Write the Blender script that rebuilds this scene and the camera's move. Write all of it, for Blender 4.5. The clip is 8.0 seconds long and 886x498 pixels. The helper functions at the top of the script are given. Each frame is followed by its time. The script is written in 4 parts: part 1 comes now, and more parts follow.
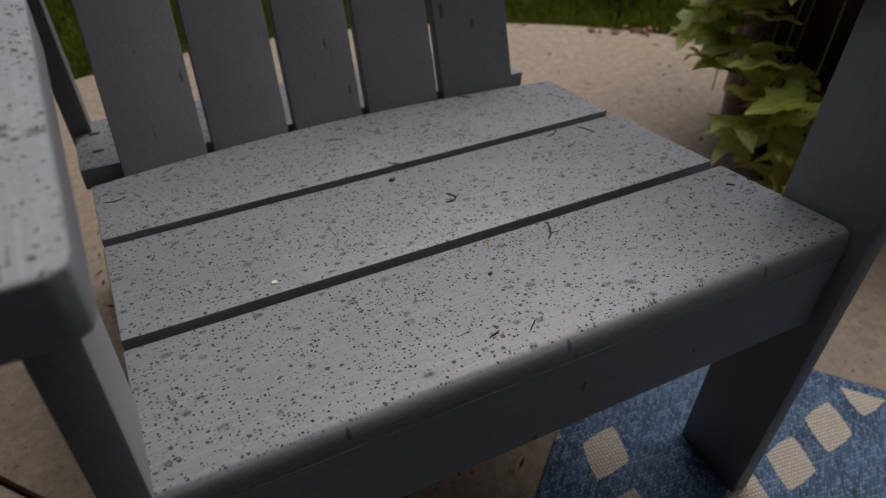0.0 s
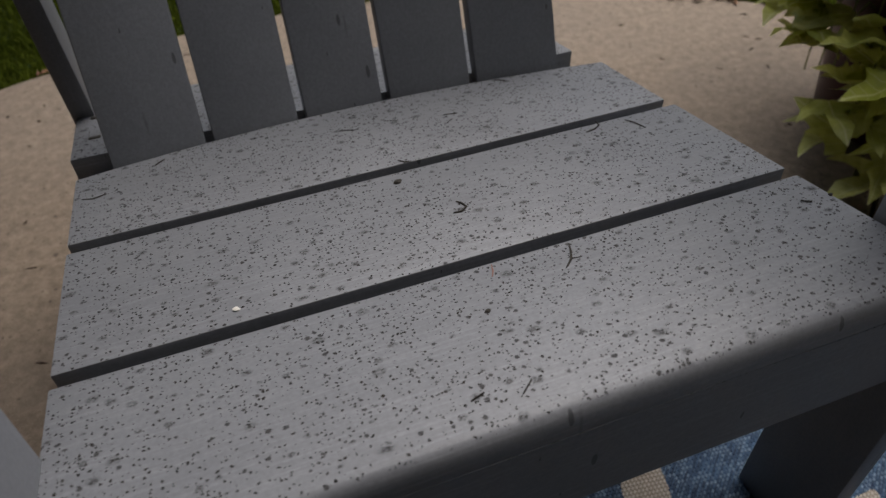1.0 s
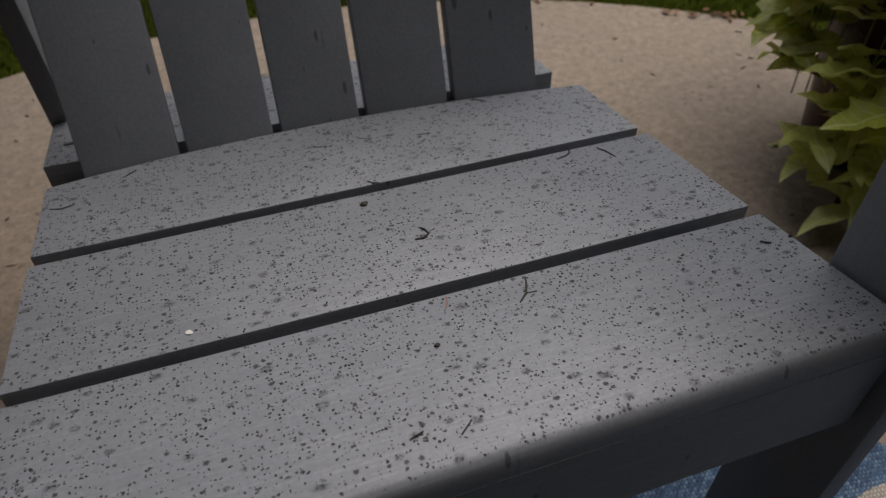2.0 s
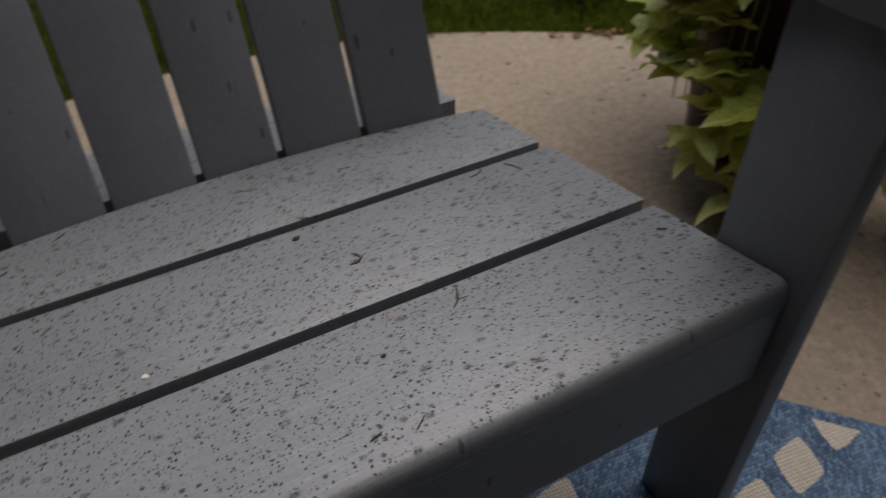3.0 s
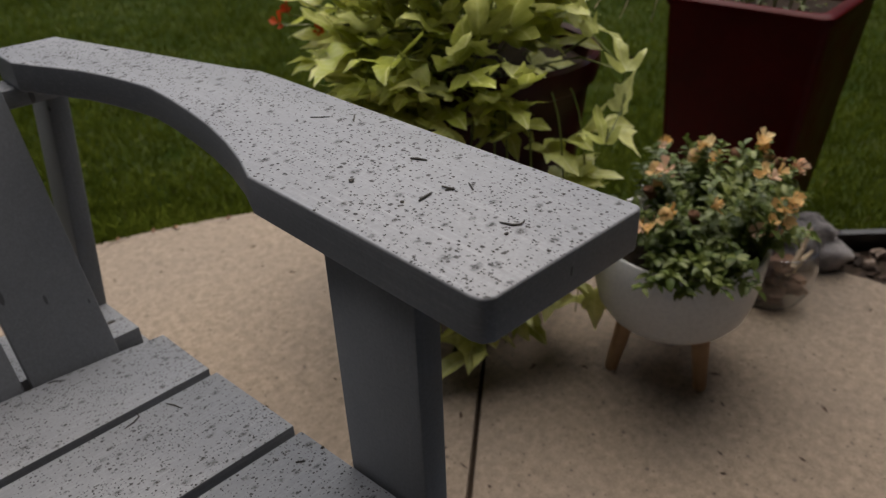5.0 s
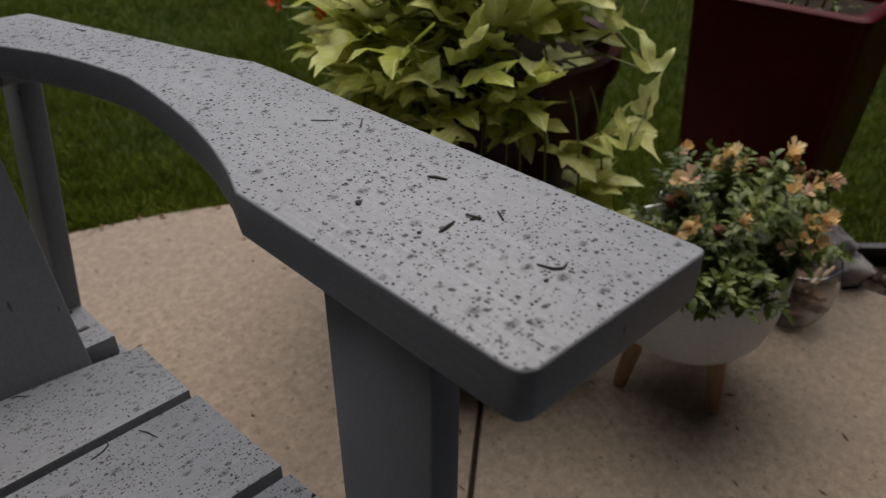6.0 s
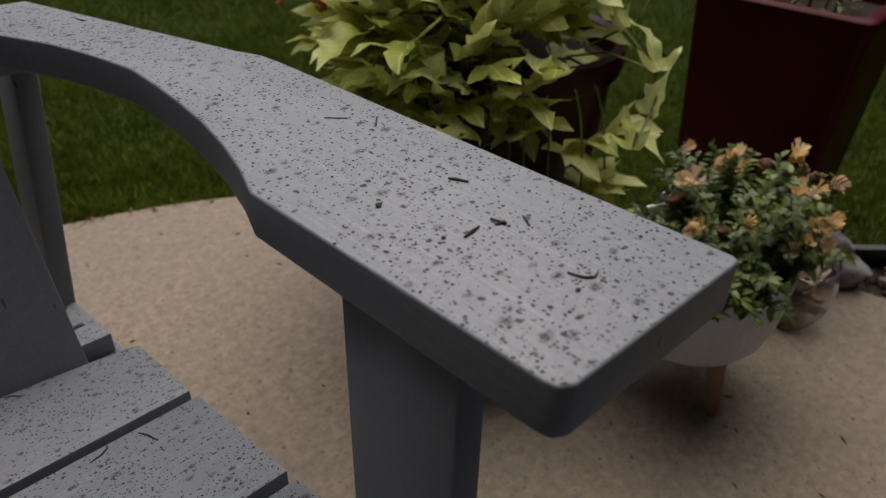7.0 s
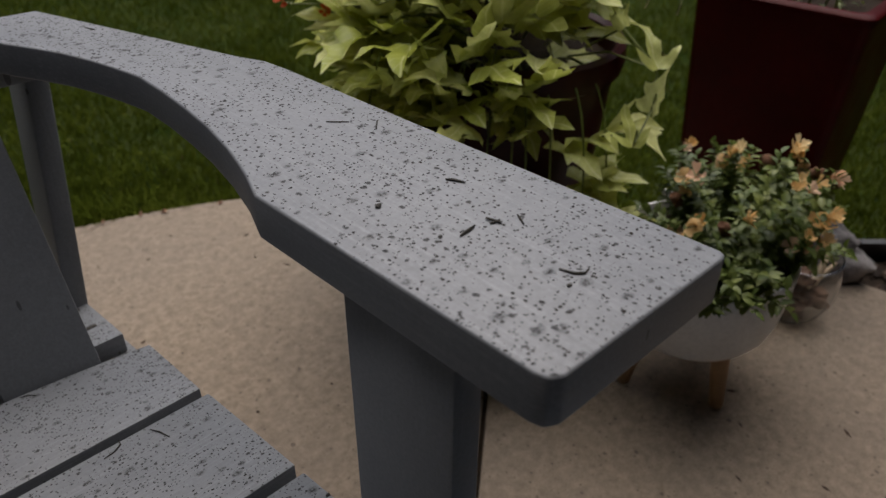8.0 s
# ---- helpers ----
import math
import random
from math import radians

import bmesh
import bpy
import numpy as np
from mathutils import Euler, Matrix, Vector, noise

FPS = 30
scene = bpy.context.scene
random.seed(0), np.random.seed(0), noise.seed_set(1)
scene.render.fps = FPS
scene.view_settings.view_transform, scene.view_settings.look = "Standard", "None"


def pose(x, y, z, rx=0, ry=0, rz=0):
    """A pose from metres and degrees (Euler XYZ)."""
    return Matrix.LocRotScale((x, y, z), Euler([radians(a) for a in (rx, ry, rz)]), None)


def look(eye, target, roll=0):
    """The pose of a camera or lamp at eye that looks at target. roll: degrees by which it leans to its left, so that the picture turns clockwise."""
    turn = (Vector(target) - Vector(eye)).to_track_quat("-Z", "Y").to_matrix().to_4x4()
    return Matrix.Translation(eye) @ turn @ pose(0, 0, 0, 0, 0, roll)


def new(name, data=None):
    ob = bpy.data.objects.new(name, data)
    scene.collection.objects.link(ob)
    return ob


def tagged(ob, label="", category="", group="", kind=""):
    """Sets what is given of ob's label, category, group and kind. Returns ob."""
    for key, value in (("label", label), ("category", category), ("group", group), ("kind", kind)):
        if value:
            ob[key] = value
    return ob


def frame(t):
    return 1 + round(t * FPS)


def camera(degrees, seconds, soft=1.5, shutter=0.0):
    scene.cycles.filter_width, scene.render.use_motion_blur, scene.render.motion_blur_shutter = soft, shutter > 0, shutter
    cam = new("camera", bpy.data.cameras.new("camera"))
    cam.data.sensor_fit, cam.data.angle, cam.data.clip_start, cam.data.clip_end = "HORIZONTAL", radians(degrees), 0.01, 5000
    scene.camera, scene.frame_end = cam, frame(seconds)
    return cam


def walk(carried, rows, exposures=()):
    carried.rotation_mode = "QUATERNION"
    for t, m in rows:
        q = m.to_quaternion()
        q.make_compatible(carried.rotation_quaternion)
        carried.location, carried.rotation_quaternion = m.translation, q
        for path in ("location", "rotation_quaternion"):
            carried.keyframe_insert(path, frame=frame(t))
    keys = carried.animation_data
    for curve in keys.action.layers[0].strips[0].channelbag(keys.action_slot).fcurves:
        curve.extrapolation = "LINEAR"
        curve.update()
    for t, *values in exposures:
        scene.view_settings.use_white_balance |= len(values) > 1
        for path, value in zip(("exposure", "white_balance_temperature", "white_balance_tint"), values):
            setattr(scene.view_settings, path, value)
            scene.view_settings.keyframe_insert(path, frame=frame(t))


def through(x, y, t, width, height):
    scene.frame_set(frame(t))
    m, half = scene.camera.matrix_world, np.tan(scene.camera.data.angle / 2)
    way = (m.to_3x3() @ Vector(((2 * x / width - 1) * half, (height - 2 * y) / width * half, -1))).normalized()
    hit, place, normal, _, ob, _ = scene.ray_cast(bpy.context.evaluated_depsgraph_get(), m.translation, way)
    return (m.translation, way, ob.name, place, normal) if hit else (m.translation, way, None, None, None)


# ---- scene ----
cam = camera(62.2, 8.0, soft=1.3, shutter=0.28)
cam.data.dof.use_dof, cam.data.dof.focus_distance, cam.data.dof.aperture_fstop = True, 0.52, 8.5   # focused on the near boards
PATH = [
    (0, (-0.236, -0.407, 0.764), (0.467, 0.912, -0.565), 2.3),
    (0.5, (-0.191, -0.363, 0.739), (0.443, 0.934, -0.644), 0.2),
    (1, (-0.136, -0.339, 0.727), (0.341, 1.012, -0.669), -1.7),
    (1.5, (-0.104, -0.335, 0.729), (0.352, 1.02, -0.67), -0.8),
    (1.7, (-0.1, -0.334, 0.736), (0.36, 1.012, -0.67), -0.1),
    (2.8, (-0.119, -0.349, 0.757), (0.446, 0.977, -0.629), -1.0),
    (3, (-0.124, -0.37, 0.767), (0.568, 0.945, -0.571), -0.9),
    (3.3, (-0.084, -0.401, 0.805), (0.786, 0.856, -0.484), -2.1),
    (3.5, (-0.123, -0.429, 0.828), (0.98, 0.751, -0.351), 2.3),
    (3.7, (-0.111, -0.442, 0.855), (1.094, 0.703, -0.257), 2.2),
    (4, (-0.082, -0.452, 0.857), (1.21, 0.669, -0.179), 0.6),
    (4.5, (0.0, -0.456, 0.841), (1.252, 0.681, -0.227), -2.1),
    (5, (0.058, -0.435, 0.833), (1.208, 0.806, -0.233), -2.0),
    (5.2, (0.067, -0.423, 0.829), (1.196, 0.837, -0.238), -1.6),
    (6.3, (0.105, -0.351, 0.816), (1.273, 0.835, -0.293), 1.3),
    (6.5, (0.101, -0.346, 0.815), (1.28, 0.827, -0.295), 1.6),
    (7, (0.096, -0.342, 0.816), (1.265, 0.838, -0.298), 1.6),
    (7.5, (0.095, -0.352, 0.819), (1.253, 0.837, -0.297), 1.6),
    (8, (0.092, -0.355, 0.824), (1.243, 0.841, -0.293), 0.5),
]
walk(cam, [(t, look(eye, target, roll)) for t, eye, target, roll in PATH], exposures=[(0.0, 0.46, 6550, 10), (0.5, 0.46, 6550, 10), (1.5, 0.39, 6550, 10), (3.0, 0.36, 6600, 10), (3.5, 0.46, 6750, 10), (4.5, 0.71, 6850, 10), (5.2, 0.72, 6850, 10), (6.5, 0.43, 6650, 10), (8.0, 0.43, 6650, 10)])

# ---- world and light: an overcast garden, added light blockers at the camera's back ----
SUN_AZ, SUN_EL = radians(38), radians(67)          # azimuth from +x towards +y
world = bpy.data.worlds.new("overcast_sky")
scene.world = world
world.use_nodes = True
wt = world.node_tree
sky = wt.nodes.new("ShaderNodeTexSky")
sky.sky_type, sky.sun_disc = "NISHITA", False
sky.sun_elevation, sky.sun_rotation = SUN_EL, radians(90) - SUN_AZ
sky.air_density, sky.dust_density, sky.ozone_density = 1.0, 2.5, 1.0
wt.links.new(sky.outputs[0], wt.nodes["Background"].inputs[0])
wt.nodes["Background"].inputs[1].default_value = 0.12
sun = new("sun", bpy.data.lights.new("sun", "SUN"))
sun.data.energy, sun.data.angle, sun.data.color = 1.9, radians(68), (1.0, 0.96, 0.91)
sun.matrix_world = look((3 * math.cos(SUN_AZ), 3 * math.sin(SUN_AZ), 3 * math.tan(SUN_EL)), (0, 0, 0))


# ---- materials ----
class Shader:
    """A node material: add() makes a node and wires what is given."""

    def __init__(self, name, roughness=0.6, metallic=0.0):
        self.mat = bpy.data.materials.new(name)
        self.mat.use_nodes = True
        self.tree = self.mat.node_tree
        self.bsdf = self.tree.nodes["Principled BSDF"]
        self.bsdf.inputs["Roughness"].default_value = roughness
        self.bsdf.inputs["Metallic"].default_value = metallic

    def wire(self, socket, value):
        if isinstance(value, bpy.types.NodeSocket):
            self.tree.links.new(value, socket)
        elif value is not None:
            socket.default_value = value

    def add(self, kind, out=0, ins=(), **props):
        node = self.tree.nodes.new("ShaderNode" + kind)
        for key, value in props.items():
            if key == "operation":
                node.operation = value
            elif key == "blend":
                node.data_type, node.blend_type = "RGBA", value
            elif key == "feature":
                node.feature = value
            elif key == "dims":
                if kind == "TexVoronoi":
                    node.voronoi_dimensions = value
                else:
                    node.noise_dimensions = value
        for key, value in dict(ins).items():
            self.wire(node.inputs[key], value)
        return node.outputs[out]

    def math(self, op, a, b=None, c=None):
        return self.add("Math", operation=op, ins={k: v for k, v in ((0, a), (1, b), (2, c)) if v is not None})

    def noise(self, vec, scale, detail=3.0, rough=0.55, out=0, distortion=0.0):
        return self.add("TexNoise", out, {"Vector": vec, "Scale": scale, "Detail": detail, "Roughness": rough, "Distortion": distortion})

    def span(self, value, a, b, lo=0.0, hi=1.0):
        return self.add("MapRange", 0, {0: value, 1: a, 2: b, 3: lo, 4: hi})

    def mix(self, fac, a, b, blend="MIX"):
        return self.add("Mix", 2, {0: fac, 6: a, 7: b}, blend=blend)

    def scaled(self, vec, xyz, rot=(0, 0, 0)):
        return self.add("Mapping", 0, {0: vec, 2: rot, 3: xyz})

    def bump(self, height, strength, distance=0.001):
        node = self.add("Bump", 0, {"Height": height, "Strength": strength, "Distance": distance})
        self.wire(self.bsdf.inputs["Normal"], node)

    def place(self):
        return self.add("NewGeometry", 0)

    def local(self):
        return self.add("TexCoord", 3)

    def chance(self):
        return self.add("ObjectInfo", "Random")

    def island(self):
        return self.add("NewGeometry", "Random Per Island")

    def colour(self, value):
        self.wire(self.bsdf.inputs["Base Color"], value)

    def rough(self, value):
        self.wire(self.bsdf.inputs["Roughness"], value)


def rgb(r, g, b):
    return (r, g, b, 1.0)


def dots(s, vec, scale, chance, small, large, soft=0.16):
    """A mask of scattered round drops, a share of the cells, radius small to large in parts of a cell."""
    near = s.add("TexVoronoi", "Distance", {"Vector": vec, "Scale": scale, "Randomness": 1.0}, dims="2D", feature="F1")
    pick = s.add("TexVoronoi", "Color", {"Vector": vec, "Scale": scale, "Randomness": 1.0}, dims="2D", feature="F1")
    parts = s.tree.nodes.new("ShaderNodeSeparateColor")
    s.wire(parts.inputs[0], pick)
    radius = s.span(s.math("POWER", parts.outputs[1], 2.0), 0, 1, small, large)
    inside = s.add("MapRange", 0, {0: near, 1: radius, 2: s.math("MULTIPLY", radius, 1 - soft), 3: 0.0, 4: 1.0})
    return s.math("MULTIPLY", inside, s.math("LESS_THAN", parts.outputs[0], chance))


def paint_material(name, along):
    """Slate-grey exterior paint, brushed along one axis, with dried drops and dirt on what faces up."""
    s = Shader(name, 0.5)
    p = s.place()
    wob = s.noise(p, 420.0, 2.0, out=1)
    vec = s.add("VectorMath", 0, {0: p, 1: s.scaled(wob, (0.0034, 0.0034, 0.0034))}, operation="ADD")
    stretch = {"x": (14, 420, 420), "y": (420, 14, 420), "z": (420, 420, 14)}[along]
    grain = s.noise(s.scaled(p, stretch), 1.0, 3.0, 0.6)
    cloud = s.noise(p, 9.0, 4.0, 0.6)
    base = s.mix(s.span(cloud, 0.3, 0.7), rgb(0.180, 0.187, 0.203), rgb(0.219, 0.227, 0.244))
    base = s.mix(s.span(grain, 0.48, 0.70, 0.0, 0.25 if along == "z" else 0.6), base, rgb(0.28, 0.29, 0.31))
    base = s.mix(s.span(s.noise(p, 330.0, 3.0, 0.7), 0.38, 0.66, 0.0, 0.30), base, rgb(0.105, 0.110, 0.122))
    up = s.tree.nodes.new("ShaderNodeSeparateXYZ")
    s.wire(up.inputs[0], s.add("NewGeometry", "Normal"))
    top = s.span(up.outputs[2], 0.75, 0.92)
    crowd = s.span(s.noise(p, 16.0, 3.0, 0.6), 0.35, 0.65, 0.45, 1.25)
    fine = dots(s, vec, 360.0, s.math("MULTIPLY", crowd, 0.40), 0.14, 0.40)
    mid = dots(s, s.scaled(vec, (1, 1, 1), (0, 0, 0.9)), 160.0, s.math("MULTIPLY", crowd, 0.30), 0.11, 0.34, 0.4)
    wide = dots(s, s.scaled(vec, (0.75, 1, 1), (0, 0, 0.6)), 78.0, 0.44, 0.12, 0.35, 0.65)
    drops = s.math("MAXIMUM", s.math("MULTIPLY", fine, s.span(s.noise(p, 210.0, 1.0), 0.35, 0.6, 0.8, 1.0)), s.math("MULTIPLY", mid, 0.76))
    stain = s.math("MULTIPLY", wide, s.span(s.noise(p, 430.0, 3.0, 0.7), 0.36, 0.60, 0.12, 0.80))
    dirt = s.math("MULTIPLY", s.math("MAXIMUM", drops, stain), top)
    base = s.mix(s.math("MULTIPLY", dirt, 0.97), base, s.mix(s.span(s.noise(p, 120.0), 0.3, 0.7), rgb(0.010, 0.009, 0.008), rgb(0.034, 0.028, 0.023)))
    # a few dark runs on the upright faces
    side = s.tree.nodes.new("ShaderNodeSeparateXYZ")
    s.wire(side.inputs[0], p)
    streak = s.add("CombineXYZ", 0, {0: side.outputs[0], 1: s.math("MULTIPLY", side.outputs[2], 0.32)})
    run = s.math("MAXIMUM", dots(s, streak, 55.0, 0.17, 0.03, 0.17), s.math("MULTIPLY", dots(s, s.scaled(streak, (1, 0.4, 1)), 24.0, 0.20, 0.04, 0.13, 0.8), 0.5))
    run = s.math("MULTIPLY", run, s.math("SUBTRACT", 1.0, top))
    base = s.mix(s.math("MULTIPLY", run, 0.65), base, rgb(0.03, 0.03, 0.03))
    s.colour(base)
    s.rough(s.math("ADD", s.span(grain, 0.3, 0.7, 0.44, 0.56), s.math("MULTIPLY", dirt, 0.4)))
    s.wire(s.bsdf.inputs["Specular IOR Level"], s.span(dirt, 0.0, 0.8, 0.52, 0.06))
    s.bump(s.math("ADD", s.math("MULTIPLY", grain, 0.5), dirt), 0.25, 0.0006)
    return s.mat


def concrete_material():
    s = Shader("tan_broomed_concrete", 0.85)
    p = s.place()
    sand = s.noise(p, 420.0, 3.0, 0.7)
    blotch = s.noise(p, 70.0, 6.0, 0.75)
    cloud = s.noise(p, 2.6, 4.0, 0.6)
    base = s.mix(s.span(blotch, 0.36, 0.66), rgb(0.150, 0.112, 0.078), rgb(0.290, 0.228, 0.168))
    base = s.mix(s.span(cloud, 0.35, 0.7, 0.0, 0.45), base, rgb(0.165, 0.135, 0.11))
    base = s.mix(s.span(sand, 0.5, 0.75, 0.0, 0.5), base, rgb(0.37, 0.295, 0.225))
    patchy = s.noise(p, 46.0, 5.0, 0.7)
    base = s.mix(s.span(patchy, 0.50, 0.68, 0.0, 0.30), base, rgb(0.360, 0.295, 0.218))
    base = s.mix(s.span(patchy, 0.46, 0.30, 0.0, 0.28), base, rgb(0.125, 0.096, 0.070))
    wob = s.noise(p, 120.0, 2.0, out=1)
    vec = s.add("VectorMath", 0, {0: p, 1: s.scaled(wob, (0.004, 0.004, 0.004))}, operation="ADD")
    pits = s.math("MAXIMUM", dots(s, vec, 85.0, 0.26, 0.06, 0.22), dots(s, vec, 32.0, 0.18, 0.04, 0.14))
    base = s.mix(s.math("MULTIPLY", pits, 0.7), base, rgb(0.075, 0.055, 0.04))
    damp = s.span(s.noise(p, 11.0, 3.0), 0.58, 0.72, 0.0, 0.35)
    base = s.mix(damp, base, rgb(0.19, 0.15, 0.115))
    s.colour(base)
    s.bump(s.math("ADD", sand, s.math("MULTIPLY", blotch, 0.6)), 0.3, 0.0012)
    return s.mat


def simple(name, a, b, scale, roughness=0.6, bump=0.2, depth=0.001, coat=0.0, detail=4.0, by="place"):
    """Two tones of one stuff, mixed by noise, with fine relief."""
    s = Shader(name, roughness)
    p = s.place() if by == "place" else s.local()
    n = s.noise(p, scale, detail, 0.6)
    fine = s.noise(p, scale * 9.0, 2.0)
    c = s.mix(s.span(n, 0.32, 0.68), rgb(*a), rgb(*b))
    s.colour(s.mix(s.span(fine, 0.4, 0.7, 0.0, 0.25), c, rgb(*[0.6 * v for v in a])))
    s.rough(s.span(n, 0.3, 0.7, max(0.05, roughness - 0.08), min(1, roughness + 0.1)))
    s.bsdf.inputs["Coat Weight"].default_value = coat
    s.bsdf.inputs["Coat Roughness"].default_value = 0.12
    if bump:
        s.bump(s.math("ADD", n, s.math("MULTIPLY", fine, 0.4)), bump, depth)
    return s.mat


def leaf_material(name, dark, light, stuff=False, through=0.3, roughness=0.42, mottle=0.45, ribs=False):
    """Leaves: each one's own green, paler along the veins, letting some light through."""
    s = Shader(name, roughness)
    pick = s.island() if stuff else s.chance()
    p = s.place()
    c = s.mix(s.span(pick, 0, 1), rgb(*dark), rgb(*light))
    if stuff:
        c = s.mix(s.span(s.noise(p, 5.0, 4.0, 0.65), 0.40, 0.62, 0.0, 0.75), c, rgb(0.6 * dark[0], 0.62 * dark[1], 0.6 * dark[2]))
    c = s.mix(s.span(s.noise(p, 60.0, 3.0), 0.35, 0.7, 0.0, mottle), c, rgb(*[0.55 * v for v in dark]))
    if ribs:
        xyz = s.tree.nodes.new("ShaderNodeSeparateXYZ")
        s.wire(xyz.inputs[0], s.local())
        off = s.math("ABSOLUTE", xyz.outputs[0])
        main = s.span(off, 0.006, 0.022, 1.0, 0.0)
        slant = s.math("ABSOLUTE", s.math("SUBTRACT", s.math("FRACT", s.math("MULTIPLY", s.math("SUBTRACT", xyz.outputs[1], s.math("MULTIPLY", off, 0.8)), 6.0)), 0.5))
        side = s.span(slant, 0.02, 0.09, 0.5, 0.0)
        c = s.mix(s.math("MULTIPLY", s.math("MAXIMUM", main, side), 0.5), c, rgb(*[min(0.9, 1.25 * v + 0.05) for v in light]))
    s.colour(c)
    s.bump(s.noise(p, 190.0, 2.0), 0.25, 0.001)
    glow = s.add("BsdfTranslucent", 0, {0: c})
    both = s.add("MixShader", 0, {0: through, 1: s.bsdf.outputs[0], 2: glow})
    s.tree.links.new(both, s.tree.nodes["Material Output"].inputs[0])
    return s.mat


def tinted(name, low, high, roughness=0.75, stuff=True, scale=40.0, bump=0.4):
    """Many small pieces of one kind, each its own tone."""
    s = Shader(name, roughness)
    pick = s.island() if stuff else s.chance()
    p = s.place()
    c = s.mix(pick, rgb(*low), rgb(*high))
    c = s.mix(s.span(s.noise(p, scale, 4.0, 0.65), 0.35, 0.7, 0.0, 0.6), c, rgb(*[0.45 * v for v in low]))
    s.colour(c)
    s.bump(s.noise(p, scale * 3, 4.0), bump, 0.002)
    return s.mat


RUG_CORNER, RUG_TURN = Vector((0.315, 0.140, 0.0)), math.atan2(-0.748, 0.664)


def rug_material():
    """Flat-woven blue rug with staggered cream lozenges; local x along one hem, y inwards from it."""
    s = Shader("blue_and_cream_flatweave", 0.95)
    p = s.local()
    xyz = s.tree.nodes.new("ShaderNodeSeparateXYZ")
    jag = s.add("VectorMath", 0, {0: p, 1: s.scaled(s.noise(p, 300.0, 2.0, out=1), (0.006, 0.003, 0.0))}, operation="ADD")
    s.wire(xyz.inputs[0], jag)
    u, v = s.math("ADD", xyz.outputs[0], 8.3 - 0.351 - 0.003), s.math("ADD", s.math("MULTIPLY", xyz.outputs[1], -1.0), 7.3 - 0.015 - 0.0015)

    def lozenge(du, dv):
        a = s.math("ABSOLUTE", s.math("SUBTRACT", s.math("MODULO", s.math("ADD", u, du + 0.0415), 0.083), 0.0415))
        b = s.math("ABSOLUTE", s.math("SUBTRACT", s.math("MODULO", s.math("ADD", v, dv + 0.073), 0.146), 0.073))
        a, b = s.math("POWER", s.math("DIVIDE", a, 0.0275), 1.16), s.math("POWER", s.math("DIVIDE", b, 0.0395), 1.16)
        return s.math("LESS_THAN", s.math("ADD", a, b), 1.0)

    def gap(u0, v0, pv):
        """One lozenge in three is left out of a row."""
        a = s.math("ABSOLUTE", s.math("SUBTRACT", s.math("MODULO", s.math("ADD", u, 0.351 - u0 + 0.1245 - 0.083), 0.249), 0.1245))
        b = s.math("ABSOLUTE", s.math("SUBTRACT", s.math("MODULO", s.math("ADD", v, pv / 2 - v0), pv), pv / 2))
        return s.math("MULTIPLY", s.math("LESS_THAN", a, 0.0412), s.math("LESS_THAN", b, 0.041))

    def less(row, *gaps):
        for hole in gaps:
            row = s.math("MULTIPLY", row, s.math("SUBTRACT", 1.0, hole))
        return row

    even = less(lozenge(0.0, 0.0), gap(0.019, 0.0, 0.292), gap(0.102, 0.146, 0.292))
    odd = less(lozenge(0.0415, 0.073), gap(0.143, 0.073, 0.146))
    cream = s.math("MAXIMUM", even, odd)
    inner = s.math("GREATER_THAN", s.math("MULTIPLY", xyz.outputs[1], -1.0), 0.017)
    cream = s.math("MULTIPLY", cream, inner)
    # twisted yarns: short stitches, each row set half a stitch on
    flat = s.tree.nodes.new("ShaderNodeSeparateXYZ")
    s.wire(flat.inputs[0], p)
    row = s.math("FLOOR", s.math("DIVIDE", flat.outputs[0], 0.0034))
    across = s.math("ABSOLUTE", s.math("SUBTRACT", s.math("FRACT", s.math("DIVIDE", flat.outputs[0], 0.0034)), 0.5))
    step = s.math("ADD", s.math("DIVIDE", flat.outputs[1], 0.0058), s.math("MULTIPLY", row, 0.5))
    along = s.math("ABSOLUTE", s.math("SUBTRACT", s.math("FRACT", step), 0.5))
    stitch = s.span(s.math("MAXIMUM", s.math("MULTIPLY", across, 0.9), along), 0.18, 0.48, 1.0, 0.0)
    tint = s.add("TexWhiteNoise", 0, {"Vector": s.add("CombineXYZ", 0, {0: row, 1: s.math("FLOOR", step)})})
    warp = s.noise(s.scaled(p, (420, 26, 1)), 1.0, 4.0, 0.75)
    patch = s.noise(p, 22.0, 3.0)
    tone = s.math("ADD", warp, s.span(patch, 0.3, 0.7, -0.08, 0.08))
    blue = s.mix(s.span(tone, 0.36, 0.64), rgb(0.012, 0.026, 0.060), rgb(0.066, 0.125, 0.215))
    light = s.math("MULTIPLY", stitch, s.span(s.math("ADD", tint, warp), 0.75, 1.45, 0.05, 0.75))
    blue = s.mix(light, blue, rgb(0.21, 0.29, 0.38))
    pale = s.mix(s.math("MULTIPLY", stitch, s.span(tint, 0, 1, 0.7, 1.0)), rgb(0.26, 0.22, 0.18), rgb(0.56, 0.51, 0.44))
    s.colour(s.mix(cream, blue, pale))
    s.bump(s.math("ADD", stitch, s.math("MULTIPLY", warp, 0.4)), 0.7, 0.002)
    return s.mat


